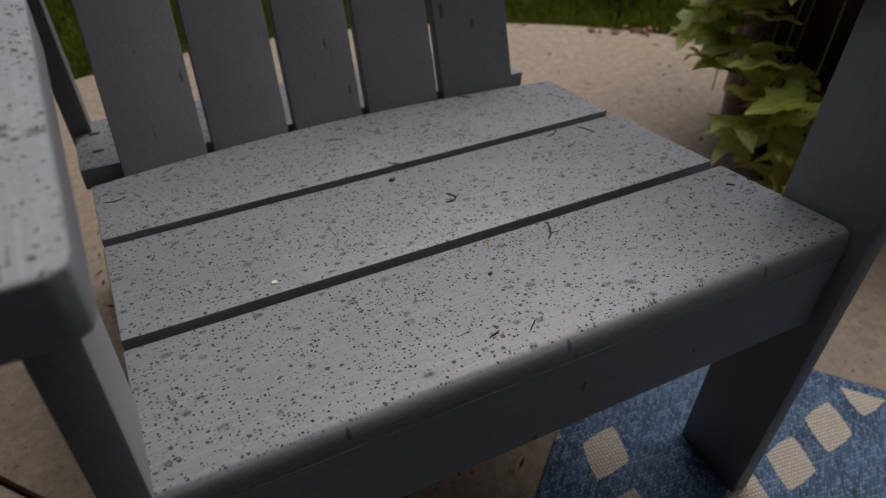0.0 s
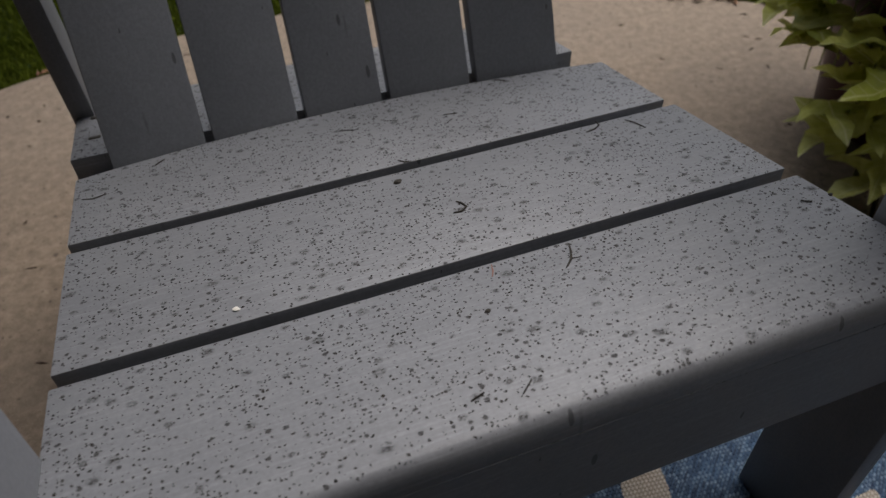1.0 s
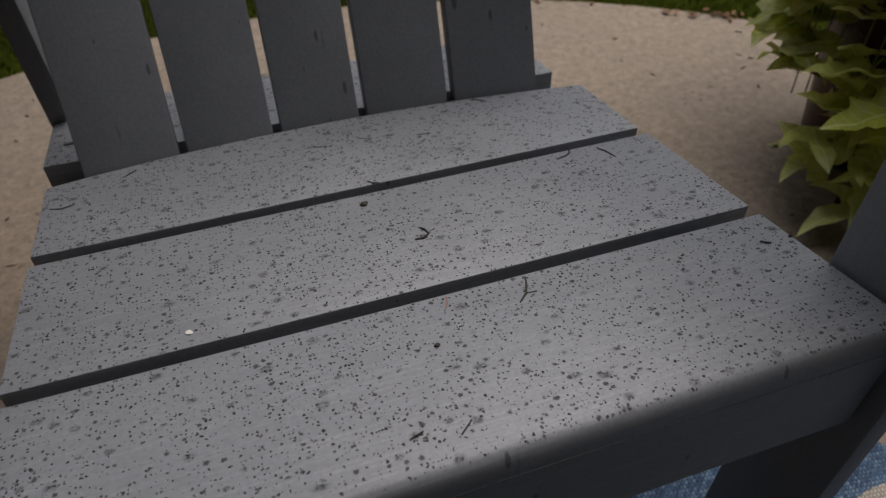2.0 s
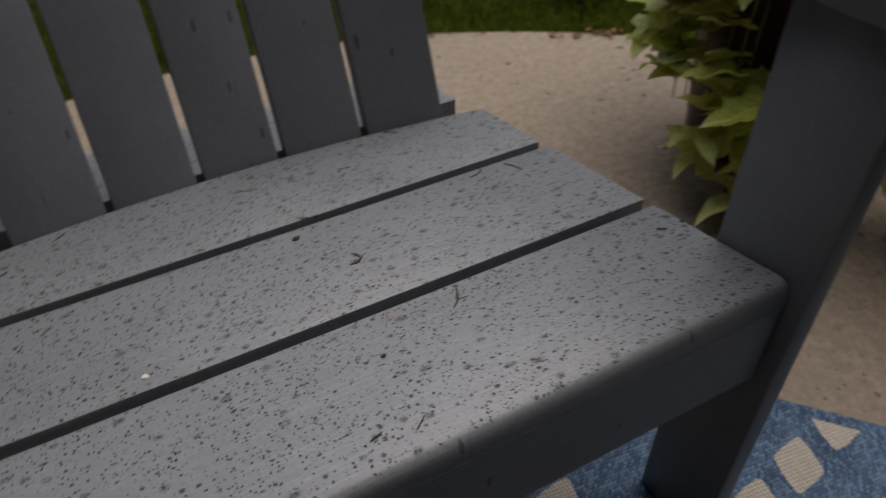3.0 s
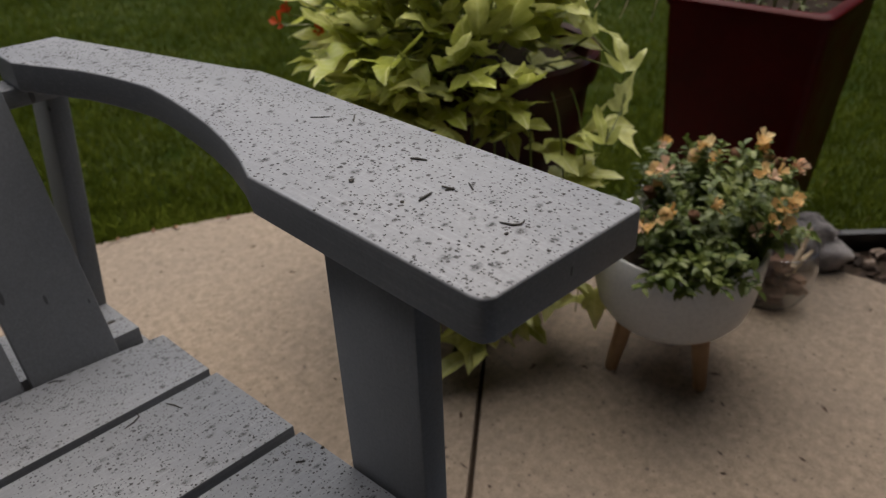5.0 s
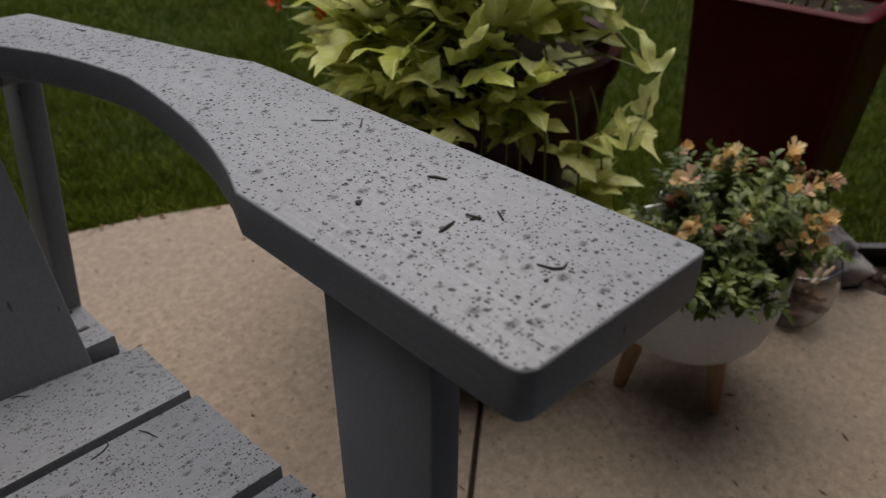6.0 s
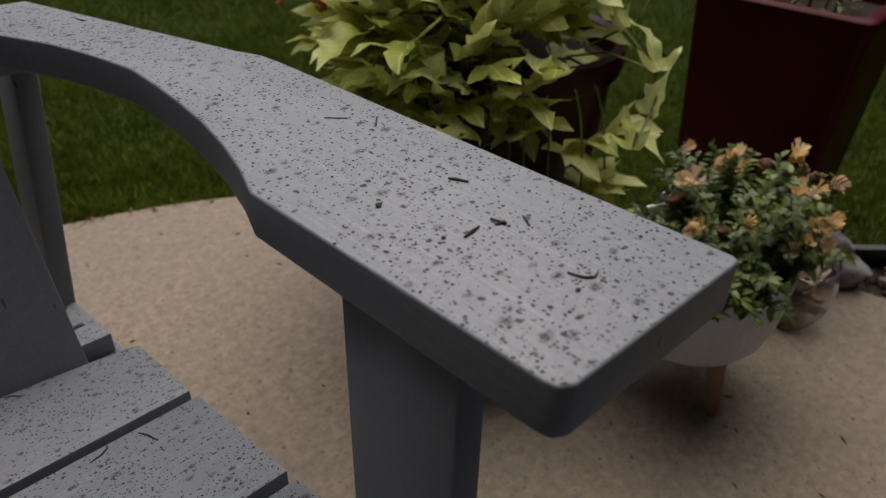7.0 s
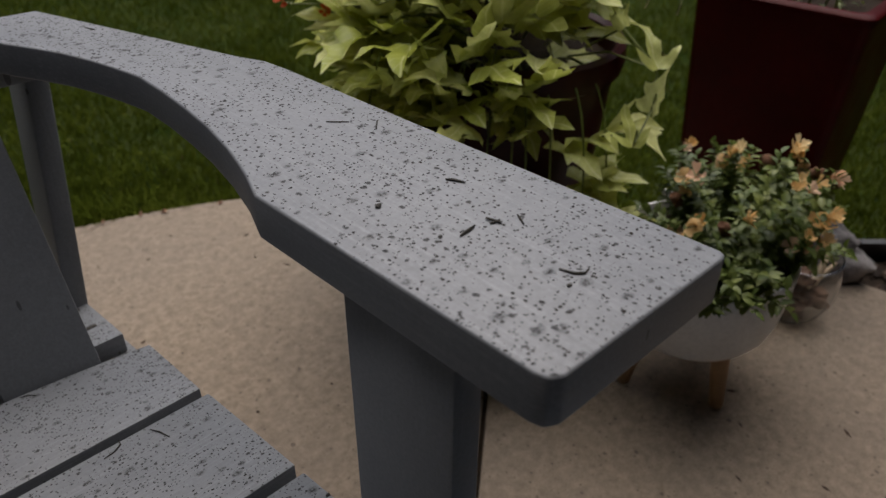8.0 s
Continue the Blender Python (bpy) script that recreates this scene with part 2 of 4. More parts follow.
PAINT_X, PAINT_Y, PAINT_Z = (paint_material("slate_grey_paint_" + a, a) for a in "xyz")
CONCRETE = concrete_material()
RUG = rug_material()
SOIL = simple("dark_garden_soil", (0.02, 0.014, 0.010), (0.05, 0.036, 0.026), 60.0, 0.95, 0.8, 0.006)
SOIL.node_tree.nodes["Principled BSDF"].inputs["Specular IOR Level"].default_value = 0.1
TURF = simple("turf_floor", (0.018, 0.034, 0.008), (0.05, 0.06, 0.02), 14.0, 0.95, 0.8, 0.01)
TURF.node_tree.nodes["Principled BSDF"].inputs["Specular IOR Level"].default_value = 0.0
GRASS = leaf_material("lawn_grass", (0.082, 0.112, 0.012), (0.148, 0.172, 0.026), stuff=True, through=0.3, roughness=0.9)
GRASS.node_tree.nodes["Principled BSDF"].inputs["Specular IOR Level"].default_value = 0.0
STRAW = leaf_material("dry_grass", (0.16, 0.12, 0.05), (0.30, 0.24, 0.11), stuff=True, through=0.2, roughness=1.0)
STRAW.node_tree.nodes["Principled BSDF"].inputs["Specular IOR Level"].default_value = 0.0
VINE_LEAF = leaf_material("chartreuse_vine_leaf", (0.45, 0.50, 0.070), (0.86, 0.87, 0.37), through=0.42, ribs=True)
VINE_STEM = simple("vine_stem", (0.12, 0.15, 0.03), (0.20, 0.23, 0.06), 50.0, 0.5, 0.1)
FLOWER_LEAF = leaf_material("deep_green_bedding_leaf", (0.085, 0.135, 0.022), (0.29, 0.33, 0.090), stuff=True, roughness=0.5)
PETAL_YELLOW = leaf_material("amber_petal", (0.80, 0.46, 0.15), (0.92, 0.72, 0.40), roughness=0.7, mottle=0.08, through=0.4)
PETAL_PEACH = leaf_material("peach_petal", (0.80, 0.46, 0.28), (0.88, 0.64, 0.46), roughness=0.7, mottle=0.08, through=0.4)
PETAL_RED = leaf_material("orange_red_petal", (0.60, 0.06, 0.015), (0.75, 0.16, 0.03), roughness=0.7, mottle=0.08, through=0.4)
EYE = simple("flower_throat", (0.34, 0.12, 0.02), (0.45, 0.20, 0.04), 300.0, 0.7, 0.0)
DRY_BLOOM = simple("withered_bloom", (0.10, 0.04, 0.02), (0.17, 0.08, 0.035), 200.0, 0.9, 0.3)
WHITE_CERAMIC = simple("matt_white_ceramic", (0.76, 0.755, 0.745), (0.81, 0.805, 0.79), 18.0, 0.45, 0.05, 0.0004)
PALE_WOOD = simple("pale_beech", (0.36, 0.21, 0.105), (0.48, 0.30, 0.16), 45.0, 0.6, 0.15)
RED_GLAZE = simple("oxblood_glaze", (0.050, 0.0012, 0.0018), (0.082, 0.0022, 0.0030), 7.0, 0.42, 0.05, 0.002)
RED_GLAZE.node_tree.nodes["Principled BSDF"].inputs["Specular IOR Level"].default_value = 0.07
WINE_GLAZE = simple("wine_red_glaze", (0.030, 0.0025, 0.004), (0.050, 0.005, 0.007), 12.0, 0.35, 0.12, 0.002, coat=0.0)
WINE_GLAZE.node_tree.nodes["Principled BSDF"].inputs["Specular IOR Level"].default_value = 0.25
BLACK_PLASTIC = simple("black_edging_plastic", (0.012, 0.012, 0.013), (0.022, 0.022, 0.023), 20.0, 0.45, 0.1)
STONE = tinted("river_stone", (0.028, 0.018, 0.015), (0.27, 0.20, 0.155), 0.85, stuff=False)
BOULDER = simple("grey_boulder", (0.12, 0.11, 0.112), (0.42, 0.39, 0.385), 22.0, 0.85, 1.0, 0.012)
MULCH = tinted("bark_crumbs", (0.022, 0.013, 0.009), (0.085, 0.050, 0.032), 0.95)
CONE = tinted("dried_cone", (0.020, 0.006, 0.005), (0.26, 0.145, 0.085), 0.8, stuff=False)
STICK = simple("bleached_stick", (0.60, 0.45, 0.29), (0.74, 0.60, 0.42), 80.0, 0.8, 0.2)
TERRACOTTA = simple("weathered_red_clay", (0.065, 0.018, 0.014), (0.12, 0.038, 0.028), 24.0, 0.85, 0.5, 0.003)
NEEDLE = simple("dark_conifer_needle", (0.014, 0.012, 0.009), (0.040, 0.032, 0.022), 200.0, 0.7, 0.1)
CHAFF = simple("white_chaff", (0.6, 0.57, 0.5), (0.7, 0.68, 0.62), 200.0, 0.8, 0.1)
BLUSH = simple("pink_bract", (0.22, 0.11, 0.09), (0.30, 0.16, 0.13), 200.0, 0.8, 0.1)
LITTER = tinted("dry_leaf_litter", (0.12, 0.055, 0.03), (0.36, 0.19, 0.10), 0.9)
BLOCKER_BROWN = simple("dark_brown_light_blocker", (0.040, 0.034, 0.030), (0.052, 0.045, 0.039), 3.0, 0.8, 0.1)
SKY_BLOCKER = simple("green_sky_blocker", (0.012, 0.022, 0.007), (0.045, 0.065, 0.020), 2.2, 0.95, 0.6, 0.05)
TAG = simple("white_tag_plastic", (0.70, 0.70, 0.69), (0.76, 0.76, 0.75), 40.0, 0.4, 0.0)
glass = Shader("clear_glass", 0.03)
glass.bsdf.inputs["Transmission Weight"].default_value = 1.0
glass.bsdf.inputs["IOR"].default_value = 1.45
glass.bsdf.inputs["Specular IOR Level"].default_value = 0.2
GLASS = glass.mat


# ---- mesh helpers ----
def origin_of(ob):
    at = Vector((0, 0, 0))
    while ob is not None:
        at += ob.location
        ob = ob.parent
    return at


def finish(ob, angle=40, flat=9e9):
    me = ob.data
    me.polygons.foreach_set("use_smooth", [f.area < flat for f in me.polygons])
    me.set_sharp_from_angle(angle=radians(angle))
    return ob


def part(name, bm, material, parent=None, label="", angle=40):
    """Links a bmesh that is drawn in the place's own metres as one mesh object under a thing or a part."""
    if parent is not None:
        bm.transform(Matrix.Translation(-origin_of(parent)))
    me = bpy.data.meshes.new(name)
    bm.to_mesh(me)
    bm.free()
    me.materials.append(material)
    ob = new(name, me)
    ob.parent = parent
    finish(ob, angle, 0.0006 if material in (PAINT_X, PAINT_Y, PAINT_Z) else 9e9)
    return tagged(ob, label) if label else ob


def thing(name, at, label, category, group="", kind=""):
    ob = new(name)
    ob.empty_display_size = 0.05
    ob.location = at
    return tagged(ob, label, category, group, kind)


def prism(outline, lo, hi, bevel=0.0, segments=2):
    """A plate: an outline in x and y, from height lo to hi, its edges rounded."""
    bm = bmesh.new()
    low = [bm.verts.new((x, y, lo)) for x, y in outline]
    top = [bm.verts.new((x, y, hi)) for x, y in outline]
    n = len(outline)
    bm.faces.new(low[::-1])
    bm.faces.new(top)
    for i in range(n):
        bm.faces.new((low[i], low[(i + 1) % n], top[(i + 1) % n], top[i]))
    bmesh.ops.recalc_face_normals(bm, faces=bm.faces)
    if bevel:
        edges = [e for e in bm.edges if e.calc_face_angle(0) > radians(25)]
        bmesh.ops.bevel(bm, geom=edges, offset=bevel, segments=segments, affect="EDGES", profile=0.5, clamp_overlap=True)
    return bm


def box(x0, x1, y0, y1, z0, z1, bevel=0.002, segments=2):
    return prism([(x0, y0), (x1, y0), (x1, y1), (x0, y1)], z0, z1, bevel, segments)


def lathe(profile, at, steps=48):
    """A turned form: (radius, height) from one end to the other round a vertical axis."""
    bm = bmesh.new()
    rings = []
    for r, z in profile:
        if r < 1e-5:
            rings.append([bm.verts.new((at[0], at[1], at[2] + z))])
        else:
            rings.append([bm.verts.new((at[0] + r * math.cos(k * math.tau / steps), at[1] + r * math.sin(k * math.tau / steps), at[2] + z)) for k in range(steps)])
    for a, b in zip(rings, rings[1:]):
        for k in range(steps):
            j = (k + 1) % steps
            if len(a) == 1:
                bm.faces.new((a[0], b[k], b[j]))
            elif len(b) == 1:
                bm.faces.new((a[k], a[j], b[0]))
            else:
                bm.faces.new((a[k], a[j], b[j], b[k]))
    bmesh.ops.recalc_face_normals(bm, faces=bm.faces)
    return bm


def rod(points, radii, sides=6, bm=None):
    """A bent, tapered round rod through the points."""
    bm = bm or bmesh.new()
    pts = [Vector(p) for p in points]
    rings = []
    for i, p in enumerate(pts):
        way = (pts[min(i + 1, len(pts) - 1)] - pts[max(i - 1, 0)]).normalized()
        a = way.cross(Vector((0.31, 0.17, 0.93))).normalized()
        b = way.cross(a)
        rings.append([bm.verts.new(p + radii[i] * (math.cos(k * math.tau / sides) * a + math.sin(k * math.tau / sides) * b)) for k in range(sides)])
    for a, b in zip(rings, rings[1:]):
        for k in range(sides):
            bm.faces.new((a[k], a[(k + 1) % sides], b[(k + 1) % sides], b[k]))
    bm.faces.new(rings[0][::-1])
    bm.faces.new(rings[-1])
    return bm


def pebble(size, seed, rough=0.25, detail=2):
    bm = bmesh.new()
    bmesh.ops.create_icosphere(bm, subdivisions=detail, radius=1.0)
    off = Vector((seed * 3.1, seed * 1.7, seed * 0.9))
    for v in bm.verts:
        k = 1 + rough * noise.noise(v.co * 1.3 + off) + 0.4 * rough * noise.noise(v.co * 3.1 + off)
        v.co = Vector((v.co.x * size[0], v.co.y * size[1], v.co.z * size[2])) * k
    return bm


def shared(name, mesh, parent, m):
    """One more object on a mesh that alike pieces share; m is in the place's own metres."""
    ob = new(name, mesh)
    ob.parent = parent
    ob.matrix_basis = Matrix.Translation(-origin_of(parent)) @ m
    return ob


def mesh_of(bm, name, material, angle=60):
    me = bpy.data.meshes.new(name)
    bm.to_mesh(me)
    bm.free()
    me.materials.append(material)
    me.polygons.foreach_set("use_smooth", [True] * len(me.polygons))
    me.set_sharp_from_angle(angle=radians(angle))
    return me


# ---- the ground: lawn sheet, round patio of four slabs, stone bed, added light-blocking walls behind ----
PATIO = (0.02, -0.38)


def patio_radius(a):
    """The slab's edge, by the angle in degrees from +x."""
    a = (a + 180) % 360 - 180
    if a < -60:            # it reaches further towards the added wall
        return 1.542 + 0.46 * min(1.0, (-60 - a) / 35) * min(1.0, max(0.0, (a + 178) / 30))
    if a > 48:
        return 1.542
    if a < 12:
        return 1.445 if a > -30 else 1.445 + 0.097 * (-30 - a) / 30
    return 1.445 + 0.097 * (a - 12) / 36


def patio_point(a, grow=0.0):
    r = patio_radius(a) + grow
    return PATIO[0] + r * math.cos(radians(a)), PATIO[1] + r * math.sin(radians(a))


bm = bmesh.new()
bmesh.ops.create_grid(bm, x_segments=40, y_segments=40, size=1.0)
for v in bm.verts:
    v.co.x, v.co.y = [math.copysign(abs(c) ** 3 * 400, c) for c in (v.co.x, v.co.y)]
    v.co.z = -0.028
tagged(part("ground", bm, TURF), "mown green lawn turf reaching to the distance", "ground", kind="structure")

patio = thing("pavement", (*PATIO, 0), "round tan concrete patio slab with cut joints", "patio", kind="structure")
for a0 in (39.5, 129.5, 219.5, 309.5):
    turn, gap = [a0 + 90 * k / 44 for k in range(45)], 0.0036
    mid = radians(a0 + 45)
    shift = (gap * math.sqrt(2) * math.cos(mid), gap * math.sqrt(2) * math.sin(mid))
    ring = [(PATIO[0] + shift[0], PATIO[1] + shift[1])] + [(patio_point(a)[0] + shift[0], patio_point(a)[1] + shift[1]) for a in turn]
    part("slab", prism(ring, -0.10, 0.0, 0.004, 2), CONCRETE, patio)

part("joint_filler", prism([patio_point(a, -0.03) for a in range(0, 360, 6)], -0.06, -0.014, 0.0), SOIL, patio, "dark dirt in the cut joints")

# added, unseen walls and roofs block light from the camera's back and one side
for name, bm, label, category in (
    ("house_wall", box(-2.4, 6.0, -2.6, -2.4, -0.1, 2.5, 0.01), "added plain dark brown wall, unseen, blocking light behind the camera", "wall"),
    ("house_wall", box(-2.6, -2.402, -2.6, 5.0, -0.1, 2.5, 0.01), "added plain dark brown wall, unseen, blocking light at the side", "wall"),
    ("porch_roof", box(-2.6, 6.0, -2.6, -0.46, 2.52, 2.66, 0.01), "added plain dark roof, unseen, blocking sky light behind the camera", "roof"),
    ("porch_roof", box(-2.6, -0.42, -0.456, 5.0, 2.52, 2.66, 0.01), "added plain dark roof, unseen, blocking sky light at the side", "roof")):
    tagged(part(name, bm, BLOCKER_BROWN), label, category, kind="structure")

# an added, unseen green ring far off keeps low sky light from upright faces
bm = bmesh.new()
rings = []
for lift in np.linspace(-0.1, 5.6, 9):
    ring = []
    for k in range(120):
        a = k * math.tau / 120
        wave = 0.9 * noise.noise(Vector((3 * math.cos(a), 3 * math.sin(a), lift * 0.5))) + 0.5 * noise.noise(Vector((11 * math.cos(a), 11 * math.sin(a), lift * 1.3)))
        rad = 10.5 + wave + 0.12 * lift
        ring.append(bm.verts.new((rad * math.cos(a), rad * math.sin(a), lift * (1 + 0.12 * wave) if lift > 0 else lift)))
    rings.append(ring)
for p, q in zip(rings, rings[1:]):
    for k in range(120):
        bm.faces.new((p[k], q[k], q[(k + 1) % 120], p[(k + 1) % 120]))
tagged(part("backdrop", bm, SKY_BLOCKER), "added dark green ring, unseen, blocking the low sky round the garden", "backdrop", kind="structure")

# ---- the rug under the chair's front legs ----
rug_m = Matrix.Translation(RUG_CORNER) @ Matrix.Rotation(RUG_TURN, 4, "Z")
bm = prism([(0, 0), (1.4, 0), (1.4, -1.9), (0, -1.9)], 0.001, 0.007, 0.0025, 2)
me = mesh_of(bm, "rug", RUG)
rug = new("rug", me)
rug.matrix_basis = rug_m
tagged(rug, "flat-woven blue outdoor rug with cream lozenges on the patio", "rug")

# ---- the chair ----
SLOPE = math.tan(radians(11))


def seat_z(y):
    return 0.360 - y * SLOPE


def sloped(bm, top_at=0.0):
    """Lays a plate drawn with its top at height 0 onto the seat's slope."""
    for v in bm.verts:
        v.co.z += seat_z(v.co.y) + top_at
    return bm


chair = thing("adirondack_chair", (0, 0.1, 0.0), "slate-grey painted wooden garden chair, speckled with dirt and drops", "chair")
W = 0.276
# front slat with its rolled nose
nose = [(-0.0105, 0.0), (-0.0105, -0.024), (-0.128, -0.024), (-0.150, -0.030), (-0.1560, -0.029), (-0.1560, -0.0185), (-0.1552, -0.0115), (-0.1532, -0.0058), (-0.1497, -0.0018), (-0.1445, 0.0)]
bm = prism([(y, z) for y, z in nose], -W, W, 0.0022, 2)
bm.transform(Matrix(((0, 0, 1, 0), (1, 0, 0, 0), (0, 1, 0, 0), (0, 0, 0, 1))))
part("seat_slat", sloped(bm), PAINT_X, chair, "rounded front slat with dark drops", 28)
part("seat_slat", sloped(box(-W, W, 0.0015, 0.1485, -0.024, 0.0, 0.0022)), PAINT_X, chair)
rear = [(x, 0.309 - 0.024 * (x / 0.26) ** 2) for x in np.linspace(W, -W, 25)]
part("seat_slat", sloped(prism([(-W, 0.1615), (W - 0.002, 0.1615)] + rear, -0.024, 0.0, 0.002)), PAINT_X, chair, "rear slat with a curved back edge")
rear_board = part("rear_board", sloped(box(-0.284, 0.266, 0.330, 0.478, -0.026, 0.0, 0.002)), PAINT_X, chair, "board behind the back slats")
for x, y in ((-0.262, 0.375), (-0.262, 0.432), (0.247, 0.375), (0.247, 0.432)):
    bm = box(x - 0.006, x + 0.006, y - 0.003, y + 0.003, 0.0, 0.0012, 0.0004, 1)
    part("screw", sloped(bm), NEEDLE, rear_board, "dark recessed fixing")
part("apron", box(-0.272, 0.272, -0.1563, -0.128, 0.284, 0.3665, 0.0), PAINT_X, chair, "plain front board below the seat")
# five back slats on a shallow arc, leaning back
LEAN_BACK = math.tan(radians(20))
edges = ((-0.243, -0.1545), (-0.1465, -0.0605), (-0.0515, 0.0305), (0.0395, 0.1285), (0.1365, 0.2285))
for k, (x0, x1) in enumerate(edges):
    mid = (x0 + x1) / 2
    y0 = 0.3105 - 0.024 * (mid / 0.26) ** 2
    top = 0.98 - 0.9 * mid ** 2
    low = 0.24
    bm = box(x0, x1, 0.0, 0.0185, low, top, 0.0022)
    tilt = -2 * 0.024 * mid / 0.26 ** 2
    for v in bm.verts:
        z = v.co.z
        v.co.y += y0 + (v.co.x - mid) * tilt + (z - 0.30) * LEAN_BACK
        v.co.x += (z - 0.30) * -0.01 * mid / 0.19
    part("back_slat", bm, PAINT_Z, chair)
# arms
arm_outer = [(0.4115, -0.2312), (0.4152, -0.2300), (0.4167, -0.2265), (0.4085, -0.05), (0.4005, 0.150), (0.3975, 0.178), (0.387, 0.203), (0.313, 0.441), (0.308, 0.455), (0.246, 0.457), (0.241, 0.450), (0.2415, 0.392), (0.246, 0.384)]
arm_inner = [(0.253, 0.368), (0.267, 0.340), (0.280, 0.311), (0.290, 0.280), (0.298, 0.247), (0.304, 0.215), (0.3035, 0.175), (0.301, 0.135), (0.297, 0.095), (0.290, 0.055), (0.2805, 0.018), (0.270, -0.011), (0.2755, -0.219), (0.2775, -0.2260), (0.284, -0.2297)]


def arm(side, dx, dy):
    splay = 0.026 if side < 0 else 0.0          # this arm stands a touch open towards the back
    out = [(side * x + dx - splay * (y + 0.23), y + dy) for x, y in arm_outer + arm_inner]
    return prism(out if side > 0 else out[::-1], 0.5805, 0.611, 0.0020, 3)


part("armrest", arm(1, 0, 0), PAINT_Y, chair, "paddle-shaped arm with a scooped inner edge")
part("armrest", arm(-1, 0.017, 0.012), PAINT_Y, chair, "paddle-shaped arm with a scooped inner edge")
for side, dx, dy, foot, splay in ((1, 0.0, 0.0, 0.267, 0.115), (-1, 0.005, 0.012, 0.2875, 0.045)):
    xs = sorted((side * 0.2785 + dx, side * (0.3005 if side > 0 else 0.3035) + dx))
    part("front_leg", box(*xs, -0.170 + dy, -0.0795 + dy, 0.0, 0.580, 0.003), PAINT_Z, chair)
    # rear post from the rear board up to the arm, leaning outwards
    x0, x1 = sorted((side * (foot - 0.024), side * foot))
    bm = box(x0, x1, 0.440, 0.500, 0.0, 0.580, 0.003)
    for v in bm.verts:
        v.co.x += side * (v.co.z - 0.275) * splay
    part("rear_leg", bm, PAINT_Z, chair)
    # stringer below the seat, from the front leg to the rear leg
    x0, x1 = sorted((side * 0.250, side * 0.2745))
    bm = box(x0, x1, -0.126, 0.520, -0.100, -0.026, 0.003)
    part("side_rail", sloped(bm), PAINT_Y, chair)
bm = box(-0.284, 0.284, 0.412, 0.452, 0.558, 0.5795, 0.003)
part("back_rail", bm, PAINT_X, chair, "cross rail behind the back at arm height")

# ---- pots behind the chair ----
def lobed_leaf(seed):
    """A five-lobed vine leaf, 1 long from stalk to tip, folded along its rib and drooping."""
    rng = random.Random(seed)
    star = [(0.04, -0.02), (0.16, -0.05), (0.31, 0.02), (0.45, 0.18), (0.58, 0.45), (0.40, 0.35), (0.23, 0.25), (0.105, 0.20), (0.150, 0.39), (0.185, 0.56), (0.12, 0.81)]
    half = star if seed % 3 else [(0.09, -0.10), (0.22, -0.13), (0.35, -0.06), (0.43, 0.06), (0.32, 0.15), (0.25, 0.24), (0.31, 0.36), (0.35, 0.50), (0.23, 0.50), (0.175, 0.60), (0.11, 0.80)]
    rib = [(0, 0), (0, 0.14), (0, 0.30), (0, 0.52), (0, 0.76), (0, 1.0)]
    bm = bmesh.new()
    mid = [bm.verts.new((0, y, 0)) for _, y in rib]
    fold, droop, twist = rng.uniform(0.1, 0.6), rng.uniform(-0.3, 0.35), rng.uniform(-0.4, 0.4)
    for side in (-1, 1):
        rim = [bm.verts.new((side * x * rng.uniform(0.88, 1.1), y * rng.uniform(0.93, 1.07), 0)) for x, y in half]
        # the halves are triangulated ngons; inner points give them their bend
        loop = [mid[0]] + rim + mid[:0:-1]
        f = bm.faces.new(loop if side > 0 else loop[::-1])
    bmesh.ops.triangulate(bm, faces=bm.faces[:], ngon_method="BEAUTY")
    bmesh.ops.subdivide_edges(bm, edges=[e for e in bm.edges if e.calc_length() > 0.3], cuts=1)
    bmesh.ops.triangulate(bm, faces=bm.faces[:])
    for v in bm.verts:
        x, y = v.co.x, v.co.y
        v.co.z = fold * abs(x) - droop * y * y * 0.5 - 0.35 * x * x + twist * x * y + 0.05 * math.sin(9 * y + 7 * x + seed)
    bmesh.ops.recalc_face_normals(bm, faces=bm.faces)
    return bm


VINE_MESHES = [mesh_of(lobed_leaf(k), "leaf", VINE_LEAF, 180) for k in range(9)]


def leaf_pose(at, out, size, rng, lift=0.3):
    """A leaf at a point, its tip pointing away along out, its face turned up."""
    way = Vector(out).normalized()
    way = (way + Vector((rng.uniform(-.6, .6), rng.uniform(-.6, .6), rng.uniform(-.5, .45)))).normalized()
    up = (Vector((0, 0, 1)) + lift * Vector((rng.uniform(-1, 1), rng.uniform(-1, 1), 0)) + 0.5 * Vector(out)).normalized()
    side = way.cross(up).normalized()
    up = side.cross(way)
    m = Matrix((side, way, up)).transposed().to_4x4()
    return Matrix.Translation(at) @ m @ Matrix.Scale(size, 4)


VINE = Vector((0.935, 0.385, 0.0))
vine_pot = thing("round_planter", VINE, "wine-red glazed round pot standing on the patio", "planter")
part("pot", lathe([(0, 0.0), (0.118, 0.0), (0.125, 0.008), (0.133, 0.08), (0.147, 0.21), (0.162, 0.36), (0.168, 0.425), (0.179, 0.432), (0.183, 0.447), (0.181, 0.470), (0.174, 0.476), (0.165, 0.470), (0.162, 0.43), (0.0, 0.425)], VINE), WINE_GLAZE, vine_pot)
part("soil", lathe([(0.0, 0.447), (0.10, 0.448), (0.163, 0.438)], VINE), SOIL, vine_pot, "dark potting soil")
vine = thing("sweet_potato_vine", VINE + Vector((0, 0, 0.42)), "chartreuse lobed-leaf vine spilling out of the round pot", "plant")
rng = random.Random(11)
stem_bm = bmesh.new()
spots = []
